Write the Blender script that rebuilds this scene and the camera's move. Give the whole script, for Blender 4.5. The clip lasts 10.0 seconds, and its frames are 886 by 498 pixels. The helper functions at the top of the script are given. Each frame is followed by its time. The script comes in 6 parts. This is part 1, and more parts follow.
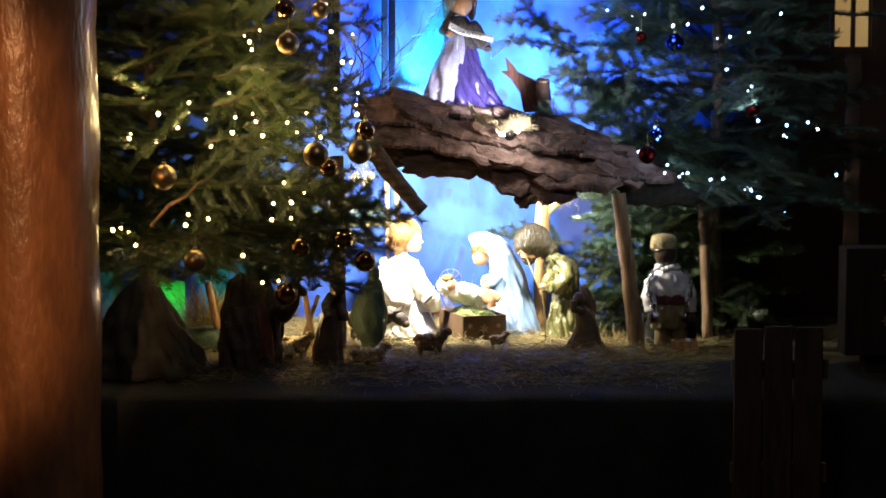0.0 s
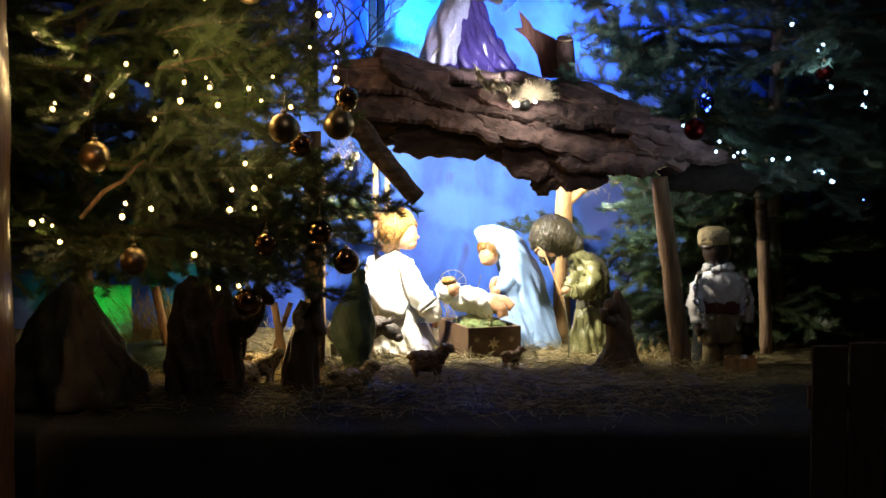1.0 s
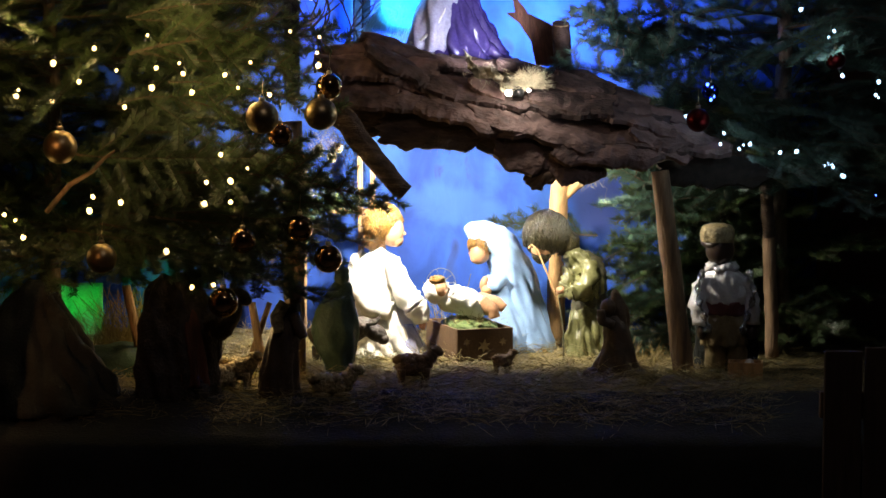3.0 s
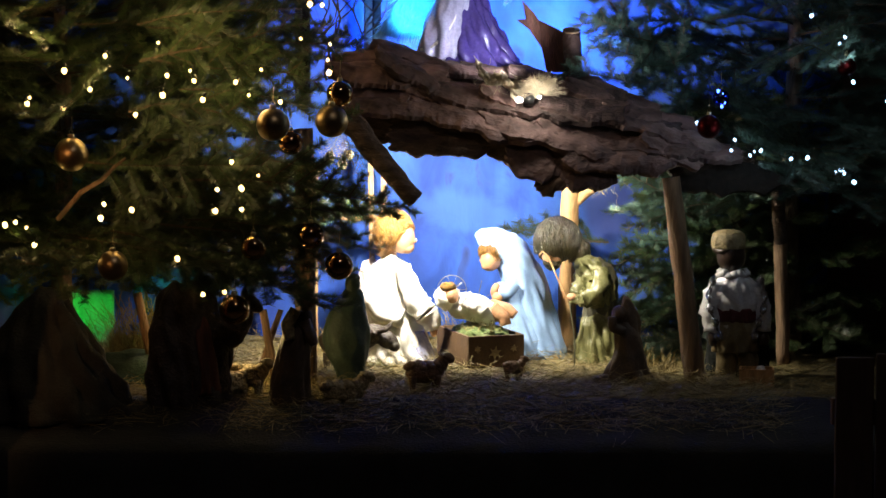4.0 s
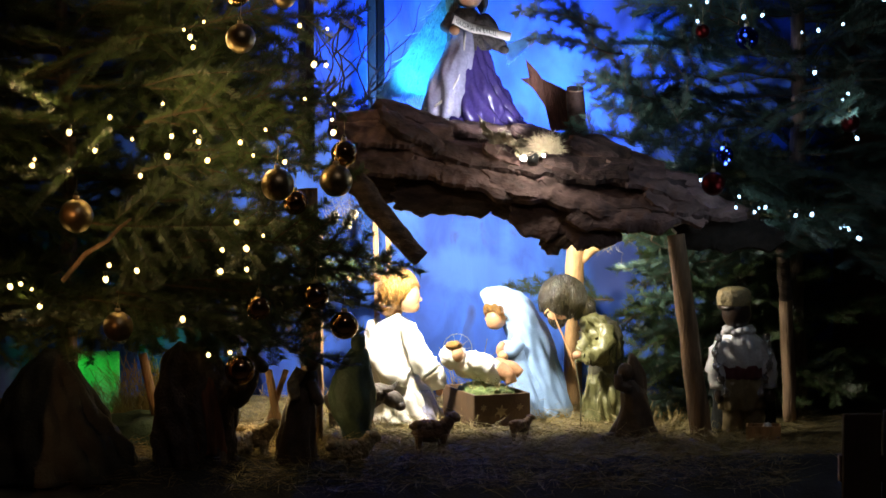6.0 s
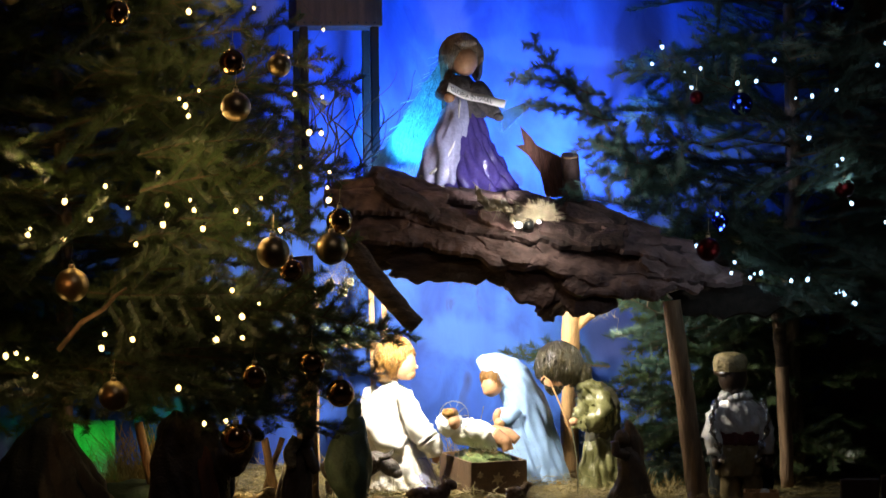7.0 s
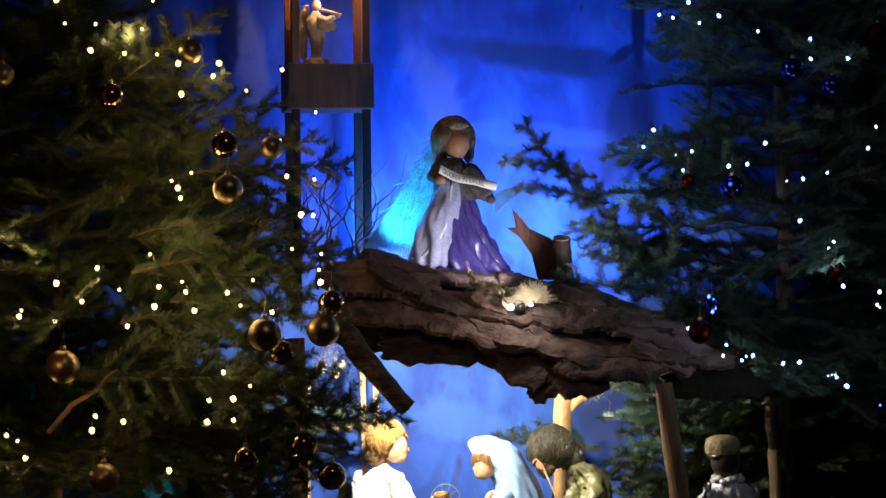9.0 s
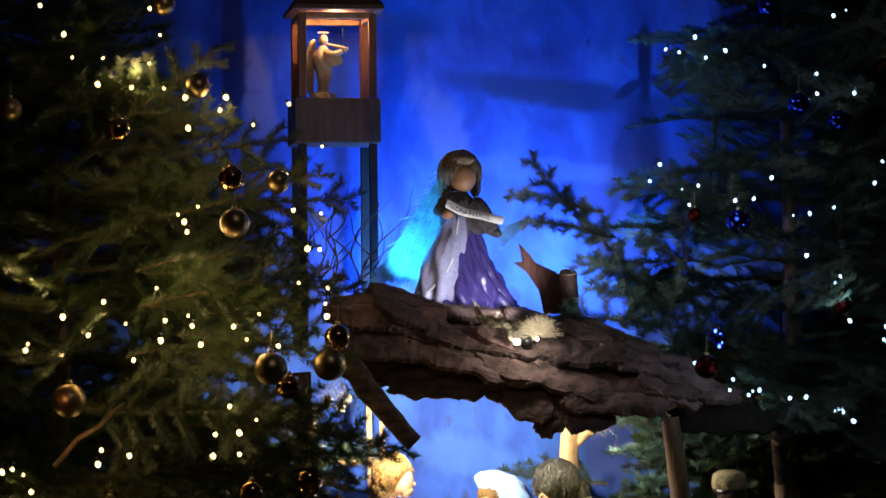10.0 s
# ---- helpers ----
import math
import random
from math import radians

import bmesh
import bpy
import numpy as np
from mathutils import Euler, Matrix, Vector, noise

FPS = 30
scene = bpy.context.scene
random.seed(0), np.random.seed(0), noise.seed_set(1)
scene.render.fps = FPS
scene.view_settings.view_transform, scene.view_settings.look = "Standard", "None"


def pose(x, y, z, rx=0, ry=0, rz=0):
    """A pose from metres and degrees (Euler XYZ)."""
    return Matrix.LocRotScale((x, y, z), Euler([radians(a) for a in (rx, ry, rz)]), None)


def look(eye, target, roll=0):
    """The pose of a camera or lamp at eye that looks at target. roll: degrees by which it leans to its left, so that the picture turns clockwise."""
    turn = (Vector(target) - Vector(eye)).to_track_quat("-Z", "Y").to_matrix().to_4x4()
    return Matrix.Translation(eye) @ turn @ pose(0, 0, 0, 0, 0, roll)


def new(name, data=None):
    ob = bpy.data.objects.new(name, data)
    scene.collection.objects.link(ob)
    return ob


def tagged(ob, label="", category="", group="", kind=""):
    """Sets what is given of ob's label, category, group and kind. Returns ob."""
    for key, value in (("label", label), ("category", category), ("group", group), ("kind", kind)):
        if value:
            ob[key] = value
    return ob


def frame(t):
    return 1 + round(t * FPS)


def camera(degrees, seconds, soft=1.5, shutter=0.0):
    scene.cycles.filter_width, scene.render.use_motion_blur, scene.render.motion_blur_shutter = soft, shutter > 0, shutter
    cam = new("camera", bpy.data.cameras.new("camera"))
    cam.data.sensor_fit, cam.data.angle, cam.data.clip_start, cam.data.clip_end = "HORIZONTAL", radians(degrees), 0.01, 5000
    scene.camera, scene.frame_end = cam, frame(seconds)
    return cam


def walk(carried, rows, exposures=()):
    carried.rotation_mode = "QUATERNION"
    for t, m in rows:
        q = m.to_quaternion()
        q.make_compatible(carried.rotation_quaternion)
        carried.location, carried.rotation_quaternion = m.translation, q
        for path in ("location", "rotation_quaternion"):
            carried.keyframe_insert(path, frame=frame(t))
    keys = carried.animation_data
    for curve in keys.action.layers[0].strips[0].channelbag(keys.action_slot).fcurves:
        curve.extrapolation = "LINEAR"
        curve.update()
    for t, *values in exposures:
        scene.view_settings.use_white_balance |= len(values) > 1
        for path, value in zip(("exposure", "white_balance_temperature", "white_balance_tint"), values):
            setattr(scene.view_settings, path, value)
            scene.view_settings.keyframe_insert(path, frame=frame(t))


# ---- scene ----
cam = camera(2 * math.degrees(math.atan(784 / 4000)), 10.0, soft=1.5, shutter=0.4)
walk(cam, [
    (0, pose(0.000, -8.847, 1.202, 84.866, -0.074, -0.012)),
    (0.5, pose(0.000, -7.903, 1.120, 84.845, 0.062, -0.044)),
    (1, pose(0.000, -7.199, 1.058, 84.752, 0.041, -0.018)),
    (1.5, pose(0.000, -6.811, 1.024, 84.679, -0.009, -0.130)),
    (2, pose(0.000, -6.800, 1.023, 84.631, -0.153, -0.305)),
    (2.5, pose(0.000, -6.800, 1.023, 84.638, -0.171, -0.382)),
    (4, pose(0.000, -6.800, 1.023, 84.842, -0.046, -0.038)),
    (4.5, pose(0.000, -6.800, 1.023, 85.000, -0.000, 0.000)),
    (5, pose(0.000, -6.800, 1.023, 85.216, 0.080, 0.016)),
    (6.5, pose(0.000, -6.800, 1.023, 87.165, 0.491, 0.029)),
    (7, pose(0.000, -6.800, 1.023, 88.034, 0.626, -0.063)),
    (7.5, pose(0.000, -6.800, 1.023, 88.710, 0.646, -0.156)),
    (8, pose(0.000, -6.800, 1.023, 89.298, 0.640, -0.222)),
    (8.5, pose(0.000, -6.800, 1.023, 89.738, 0.625, -0.274)),
    (9, pose(0.000, -6.800, 1.023, 90.116, 0.560, -0.271)),
    (9.5, pose(0.000, -6.800, 1.023, 90.427, 0.558, -0.212)),
    (10, pose(0.000, -6.800, 1.023, 90.984, 0.497, -0.108)),
], exposures=[(0.0, 1.35), (0.5, 1.0), (1.0, 0.6), (1.5, 0.42), (5.0, 0.32), (8.0, 0.08), (10.0, 0.05)])

# ---- world and lamps ----
world = bpy.data.worlds.new("night_room")
world.use_nodes = True
scene.world = world
world.node_tree.nodes["Background"].inputs["Color"].default_value = (0.5, 0.6, 1.0, 1)
world.node_tree.nodes["Background"].inputs["Strength"].default_value = 0.0015


def lamp(name, kind, place, target, power, colour, size=0.03, cone=90, blend=0.5):
    data = bpy.data.lights.new(name, kind)
    data.energy, data.color = power, colour
    if kind == "AREA":
        data.size = size
    else:
        data.shadow_soft_size = size
    if kind == "SPOT":
        data.spot_size, data.spot_blend = radians(cone), blend
    ob = new(name, data)
    ob.matrix_world = look(place, target)
    return ob


# white spotlight under the stable roof
lamp("stable_spotlight", "SPOT", (-0.115, 0.140, 0.630), (-0.017, 0.850, 0.278), 56, (1.0, 0.93, 0.78), 0.018, 156, 0.4)
lamp("stable_spotlight", "SPOT", (0.400, 0.060, 0.620), (0.700, 0.560, 0.420), 15, (1.0, 0.93, 0.78), 0.018, 150, 0.5)
# blue lamp behind the roof ridge
lamp("blue_spotlight", "SPOT", (-0.150, 0.520, 0.990), (0.080, 0.950, 1.400), 46, (0.06, 0.27, 1.0), 0.04, 160, 0.8)
lamp("blue_spotlight", "SPOT", (-0.170, 0.200, 1.000), (-0.020, 0.380, 1.220), 20, (0.05, 0.42, 1.0), 0.02, 66, 0.6)
lamp("blue_spotlight", "SPOT", (0.500, 0.560, 0.900), (0.304, 0.950, 1.600), 40, (0.05, 0.23, 1.0), 0.04, 155, 0.8)
# white lamp in the burlap nest on the roof
lamp("nest_spotlight", "SPOT", (0.236, -0.080, 0.955), (0.080, 0.290, 1.150), 6.5, (0.95, 0.92, 1.0), 0.015, 82, 0.6)
lamp("nest_spotlight", "SPOT", (0.320, -0.120, 0.955), (0.600, 0.140, 1.100), 7, (0.95, 0.92, 1.0), 0.015, 70, 0.7)
lamp("nest_bulb", "POINT", (0.272, -0.105, 0.882), (0, 0, 0), 0.8, (1.0, 0.94, 0.82), 0.012)
# lamp in the lantern's ceiling
lamp("lantern_lamp", "POINT", (-0.325, 0.560, 1.903), (0, 0, 0), 2.0, (1.0, 0.55, 0.25), 0.012)
# green lamp in the corner
lamp("green_spotlight", "SPOT", (-1.151, 0.420, 0.012), (-1.130, 0.750, 0.090), 7, (0.02, 1.0, 0.12), 0.02, 84, 0.6)
# warm lamp of the room, aimed at the pillar
lamp("pillar_lamp", "SPOT", (-2.55, -5.6, 1.9), (-2.02, -0.80, 0.60), 290, (1.0, 0.46, 0.18), 0.10, 24, 0.4)
# dim unseen fill lamp added under the room's ceiling
lamp("overhead_fill", "AREA", (0.3, -3.0, 3.32), (0.1, 0.1, 0.8), 5.6, (1.0, 0.86, 0.86), 0.6)
# glow of the light chains; last two warm ones: unseen fill for straw, sheep
for place, power in (((-0.946, -0.420, 0.977), 0.45), ((-0.796, -0.400, 1.009), 0.45), ((-0.685, -0.440, 0.914), 0.32), ((-0.547, -0.420, 0.906), 0.36), ((-1.050, -0.460, 0.930), 0.45), ((-0.583, -0.400, 0.690), 0.05),
                     ((-0.975, -0.460, 0.582), 0.04), ((-1.185, -0.450, 0.501), 0.12), ((-1.162, -0.350, 1.073), 0.4), ((-0.734, -0.300, 1.137), 0.35), ((-0.891, -0.120, 1.666), 0.6), ((-0.642, -0.120, 1.546), 0.45), ((-0.693, -0.360, 1.222), 0.22), ((-0.364, -0.050, 1.211), 0.2), ((-0.782, 0.120, 0.231), 0.4), ((-0.593, -0.240, 0.169), 0.8)):
    lamp("chain_glow", "POINT", place, (0, 0, 0), power * 1.5, (1.0, 0.68, 0.28), 0.03)
for place, power in (((0.934, -0.200, 0.729), 0.45), ((1.177, -0.200, 0.992), 0.6), ((0.790, -0.050, 1.709), 0.5), ((0.846, -0.100, 1.283), 0.5)):
    lamp("chain_glow", "POINT", place, (0, 0, 0), power, (0.6, 0.8, 1.0), 0.05)


# ---- materials ----
def mat(name, colour, rough=0.7, metal=0.0, vary=0.25, scale=14, bump=0.3, fine=120, stretch=(1, 1, 1), random_tint=0.0, sheen=0.0, emit=None, power=0, second=None, coat=0.0):
    m = bpy.data.materials.new(name)
    m.use_nodes = True
    nt = m.node_tree
    b = nt.nodes["Principled BSDF"]
    b.inputs["Roughness"].default_value = rough
    b.inputs["Metallic"].default_value = metal
    b.inputs["Sheen Weight"].default_value = sheen
    b.inputs["Coat Weight"].default_value = coat
    if emit:
        b.inputs["Base Color"].default_value = (*colour, 1)
        b.inputs["Emission Color"].default_value = (*emit, 1)
        b.inputs["Emission Strength"].default_value = power
        return m
    co = nt.nodes.new("ShaderNodeTexCoord")
    mp = nt.nodes.new("ShaderNodeMapping")
    mp.inputs["Scale"].default_value = stretch
    nt.links.new(co.outputs["Object"], mp.inputs["Vector"])
    n1 = nt.nodes.new("ShaderNodeTexNoise")
    n1.inputs["Scale"].default_value, n1.inputs["Detail"].default_value = scale, 6
    n2 = nt.nodes.new("ShaderNodeTexNoise")
    n2.inputs["Scale"].default_value, n2.inputs["Detail"].default_value = fine, 3
    for n in (n1, n2):
        nt.links.new(mp.outputs["Vector"], n.inputs["Vector"])
    ramp = nt.nodes.new("ShaderNodeValToRGB")
    dark = second or tuple(c * (1 - vary) for c in colour)
    light = tuple(min(1, c * (1 + vary * 0.6)) for c in colour)
    ramp.color_ramp.elements[0].color, ramp.color_ramp.elements[0].position = (*dark, 1), 0.35
    ramp.color_ramp.elements[1].color, ramp.color_ramp.elements[1].position = (*light, 1), 0.65
    nt.links.new(n1.outputs["Fac"], ramp.inputs["Fac"])
    grain = nt.nodes.new("ShaderNodeMix")
    grain.data_type, grain.blend_type = "RGBA", "OVERLAY"
    grain.inputs["Factor"].default_value = 0.35
    nt.links.new(ramp.outputs["Color"], grain.inputs["A"])
    nt.links.new(n2.outputs["Fac"], grain.inputs["B"])
    out = grain.outputs["Result"]
    if random_tint:
        info = nt.nodes.new("ShaderNodeObjectInfo")
        hsv = nt.nodes.new("ShaderNodeHueSaturation")
        mr = nt.nodes.new("ShaderNodeMapRange")
        mr.inputs["To Min"].default_value, mr.inputs["To Max"].default_value = 1 - random_tint, 1 + random_tint
        nt.links.new(info.outputs["Random"], mr.inputs["Value"])
        nt.links.new(mr.outputs["Result"], hsv.inputs["Value"])
        nt.links.new(out, hsv.inputs["Color"])
        out = hsv.outputs["Color"]
    nt.links.new(out, b.inputs["Base Color"])
    if bump:
        add = nt.nodes.new("ShaderNodeMath")
        nt.links.new(n1.outputs["Fac"], add.inputs[0])
        nt.links.new(n2.outputs["Fac"], add.inputs[1])
        bp = nt.nodes.new("ShaderNodeBump")
        bp.inputs["Strength"].default_value, bp.inputs["Distance"].default_value = bump, 0.01
        nt.links.new(add.outputs[0], bp.inputs["Height"])
        nt.links.new(bp.outputs["Normal"], b.inputs["Normal"])
    return m


HAY = mat("hay", (0.095, 0.075, 0.03), 0.8, vary=0.4, scale=30, bump=0.6)
STRAW = mat("straw", (0.27, 0.21, 0.08), 0.6, vary=0.45, scale=40, bump=0.0)
MOSS = mat("moss", (0.10, 0.14, 0.04), 0.9, vary=0.5, scale=40, bump=0.6)
BARK_RED = mat("red_bark", (0.15, 0.065, 0.045), 0.8, vary=0.4, scale=12, bump=0.6, fine=60, stretch=(4, 4, 1))
BARK = mat("bark", (0.165, 0.10, 0.088), 0.8, vary=0.6, scale=11, bump=0.7, fine=55, stretch=(1, 1.5, 1.5), random_tint=0.5)
BARK_DARK = mat("bark_inner", (0.13, 0.085, 0.06), 0.9, vary=0.5, scale=12, bump=0.9, fine=60, stretch=(1, 4, 4))
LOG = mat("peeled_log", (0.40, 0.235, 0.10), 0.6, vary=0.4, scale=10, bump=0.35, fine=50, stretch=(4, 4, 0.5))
# dim copy of the peeled log: weaker light on these logs put into colour
LOG_DIM = mat("dim_log", (0.23, 0.14, 0.075), 0.75, vary=0.45, scale=10, bump=0.5, fine=50, stretch=(4, 4, 0.5))
CUT = mat("cut_wood", (0.45, 0.30, 0.17), 0.7, vary=0.3, scale=40, bump=0.2)
BOARD = mat("stained_board", (0.10, 0.055, 0.03), 0.6, vary=0.4, scale=8, bump=0.4, stretch=(5, 5, 0.6))
PLANK = mat("pine_plank", (0.45, 0.25, 0.11), 0.55, vary=0.35, scale=8, bump=0.3, stretch=(5, 5, 0.6))
PILLAR = mat("brown_lacquer", (0.20, 0.095, 0.045), 0.34, vary=0.3, scale=10, bump=0.55, fine=45, stretch=(1, 1, 0.35), coat=0.3)
CLOTH_BLACK = mat("dark_cloth", (0.016, 0.018, 0.016), 0.95, vary=0.5, scale=6, bump=0.4)
ROOM = mat("brown_wall_paint", (0.20, 0.13, 0.09), 0.85, vary=0.2, scale=3, bump=0.2)
FLOOR = mat("floor_tiles", (0.16, 0.13, 0.11), 0.5, vary=0.3, scale=5, bump=0.1)
NEEDLE = mat("fir_needles", (0.05, 0.08, 0.028), 0.36, vary=0.45, scale=25, bump=0.0, random_tint=0.35)
NEEDLE_BLUE = mat("blue_fir_needles", (0.055, 0.10, 0.07), 0.5, vary=0.45, scale=25, bump=0.0, random_tint=0.35)
TWIG = mat("fir_twig", (0.085, 0.055, 0.03), 0.8, vary=0.4, scale=30, bump=0.4)
TRUNK = mat("fir_trunk", (0.17, 0.12, 0.08), 0.85, vary=0.5, scale=18, bump=0.8, stretch=(3, 3, 0.8))
GOLD = mat("matt_gold", (0.36, 0.27, 0.14), 0.36, metal=1.0, vary=0.15, scale=60, bump=0.06, fine=400)
GOLD_SHINY = mat("polished_bronze", (0.45, 0.27, 0.12), 0.07, metal=1.0, vary=0.1, scale=20, bump=0.0)
RED_SHINY = mat("polished_red", (0.045, 0.004, 0.004), 0.4, metal=1.0, vary=0.1, scale=20, bump=0.0)
BLUE_SHINY = mat("polished_blue", (0.02, 0.05, 0.55), 0.12, metal=1.0, vary=0.1, scale=20, bump=0.0)
CAP = mat("cap_metal", (0.6, 0.5, 0.3), 0.3, metal=1.0, bump=0.1)
WIRE = mat("green_wire", (0.01, 0.02, 0.012), 0.6, bump=0.0)
BULB_WARM = mat("warm_bulb", (1, 0.8, 0.4), emit=(1.0, 0.66, 0.24), power=4.2)
BULB_COLD = mat("cold_bulb", (0.8, 0.9, 1), emit=(0.42, 0.68, 1.0), power=3.4)
BULB_BLUE = mat("blue_bulb", (0.1, 0.2, 1), emit=(0.05, 0.12, 1.0), power=8)
WHITE_CLOTH = mat("white_cloth", (0.80, 0.77, 0.70), 0.85, vary=0.12, scale=26, bump=0.6, fine=500, sheen=0.2)
BLUE_CLOTH = mat("pale_blue_cloth", (0.24, 0.38, 0.62), 0.6, vary=0.15, scale=20, bump=0.2, fine=500, sheen=0.2)
LILAC = mat("lilac_satin", (0.38, 0.39, 0.58), 0.22, vary=0.15, scale=20, bump=0.15)
PURPLE = mat("purple_satin", (0.07, 0.05, 0.23), 0.2, vary=0.25, scale=12, bump=0.15)
GREY_CAPE = mat("grey_fur_cape", (0.10, 0.09, 0.09), 0.9, vary=0.4, scale=50, bump=0.7, fine=200)
SKIN = mat("doll_skin", (0.40, 0.21, 0.11), 0.45, vary=0.06, scale=20, bump=0.0)
SKIN_DARK = mat("dark_doll_skin", (0.035, 0.022, 0.016), 0.3, vary=0.1, scale=20, bump=0.0)
BLOND = mat("blond_hair", (0.22, 0.105, 0.016), 0.45, vary=0.5, scale=30, bump=0.9, fine=140, stretch=(2, 2, 0.5))
BROWN_HAIR = mat("brown_hair", (0.28, 0.20, 0.12), 0.5, vary=0.5, scale=30, bump=0.9, fine=140, stretch=(2, 2, 0.5))
GREY_HAIR = mat("ash_hair", (0.028, 0.023, 0.008), 0.3, vary=0.6, scale=30, bump=0.9, fine=140, stretch=(2, 2, 0.5))
OLIVE = mat("olive_satin", (0.14, 0.135, 0.055), 0.25, vary=0.25, scale=12, bump=0.22)
OLIVE_DARK = mat("dark_sash_and_shade", (0.05, 0.045, 0.02), 0.7, vary=0.3, scale=14, bump=0.3)
TINSEL = mat("silver_tinsel", (0.7, 0.7, 0.72), 0.15, metal=1.0, vary=0.2, scale=80, bump=0.9, fine=300)
SILVER = mat("silver_satin", (0.62, 0.60, 0.60), 0.25, metal=0.2, vary=0.2, scale=14, bump=0.22)
BEIGE_SATIN = mat("gold_beige_satin", (0.20, 0.15, 0.075), 0.33, vary=0.25, scale=12, bump=0.22)
WINE = mat("wine_red_sash", (0.09, 0.02, 0.02), 0.5, vary=0.2, scale=14, bump=0.2)
FUR_HAT = mat("gold_fur_hat", (0.30, 0.23, 0.11), 0.6, vary=0.3, scale=50, bump=0.6)
GREEN_ROBE = mat("dark_green_plaster", (0.045, 0.075, 0.05), 0.6, vary=0.3, scale=20, bump=0.25)
BROWN_ROBE = mat("brown_plaster", (0.09, 0.058, 0.034), 0.6, vary=0.4, scale=16, bump=0.3)
RED_BLANKET = mat("red_brown_plaster", (0.13, 0.045, 0.022), 0.65, vary=0.5, scale=14, bump=0.35, stretch=(3, 3, 0.5))
WOOL = mat("painted_wool", (0.40, 0.32, 0.17), 0.75, vary=0.3, scale=60, bump=0.7)
CAMEL = mat("tan_plaster", (0.17, 0.10, 0.055), 0.65, vary=0.3, scale=30, bump=0.4)
OX = mat("ox_plaster", (0.055, 0.04, 0.03), 0.6, vary=0.4, scale=30, bump=0.5)
FEATHER = mat("pale_feathers", (0.30, 0.62, 0.72), 0.8, vary=0.2, scale=40, bump=0.5)
PORCELAIN = mat("cream_porcelain", (0.68, 0.55, 0.38), 0.4, vary=0.15, scale=30, bump=0.15)
BOX_CARD = mat("brown_card", (0.10, 0.055, 0.025), 0.7, vary=0.2, scale=14, bump=0.15)
STAR_PAPER = mat("straw_star", (0.32, 0.23, 0.12), 0.6, vary=0.15, scale=20, bump=0.1)
PAPER = mat("banner_paper", (0.75, 0.75, 0.72), 0.8, vary=0.06, scale=20, bump=0.05)
# stained board taken near black: shade on legs and roof slab put into colour
BOARD_BLACK = mat("near_black_board", (0.022, 0.014, 0.009), 0.9, vary=0.4, scale=8, bump=0.4, stretch=(5, 5, 0.6))
# darker copy of the stained board, the fence's low light put into colour
BOARD_DIM = mat("dim_brown_board", (0.045, 0.027, 0.016), 0.85, vary=0.4, scale=8, bump=0.4, stretch=(5, 5, 0.6))
INK = mat("black_ink", (0.01, 0.01, 0.012), 0.6, vary=0.1, bump=0.0)
BURLAP = mat("burlap", (0.44, 0.37, 0.26), 0.9, vary=0.3, scale=40, bump=0.6, fine=250)
GREEN_SHEET = mat("green_sheet", (0.20, 0.42, 0.24), 0.8, vary=0.25, scale=10, bump=0.3)
GREY_GREEN = mat("grey_green_cloth", (0.06, 0.10, 0.08), 0.9, vary=0.3, scale=10, bump=0.4)
TENT = mat("dark_tent_cloth", (0.014, 0.017, 0.014), 0.9, vary=0.5, scale=10, bump=0.5)
LAMP_HOT = mat("lamp_lens", (1, 1, 1), emit=(1.0, 0.95, 0.85), power=12)
WINDOW_GLOW = mat("lit_window", (1, 0.8, 0.4), emit=(1.0, 0.62, 0.22), power=0.11)
BLACK_METAL = mat("black_metal", (0.015, 0.015, 0.015), 0.4, metal=0.6, bump=0.1)


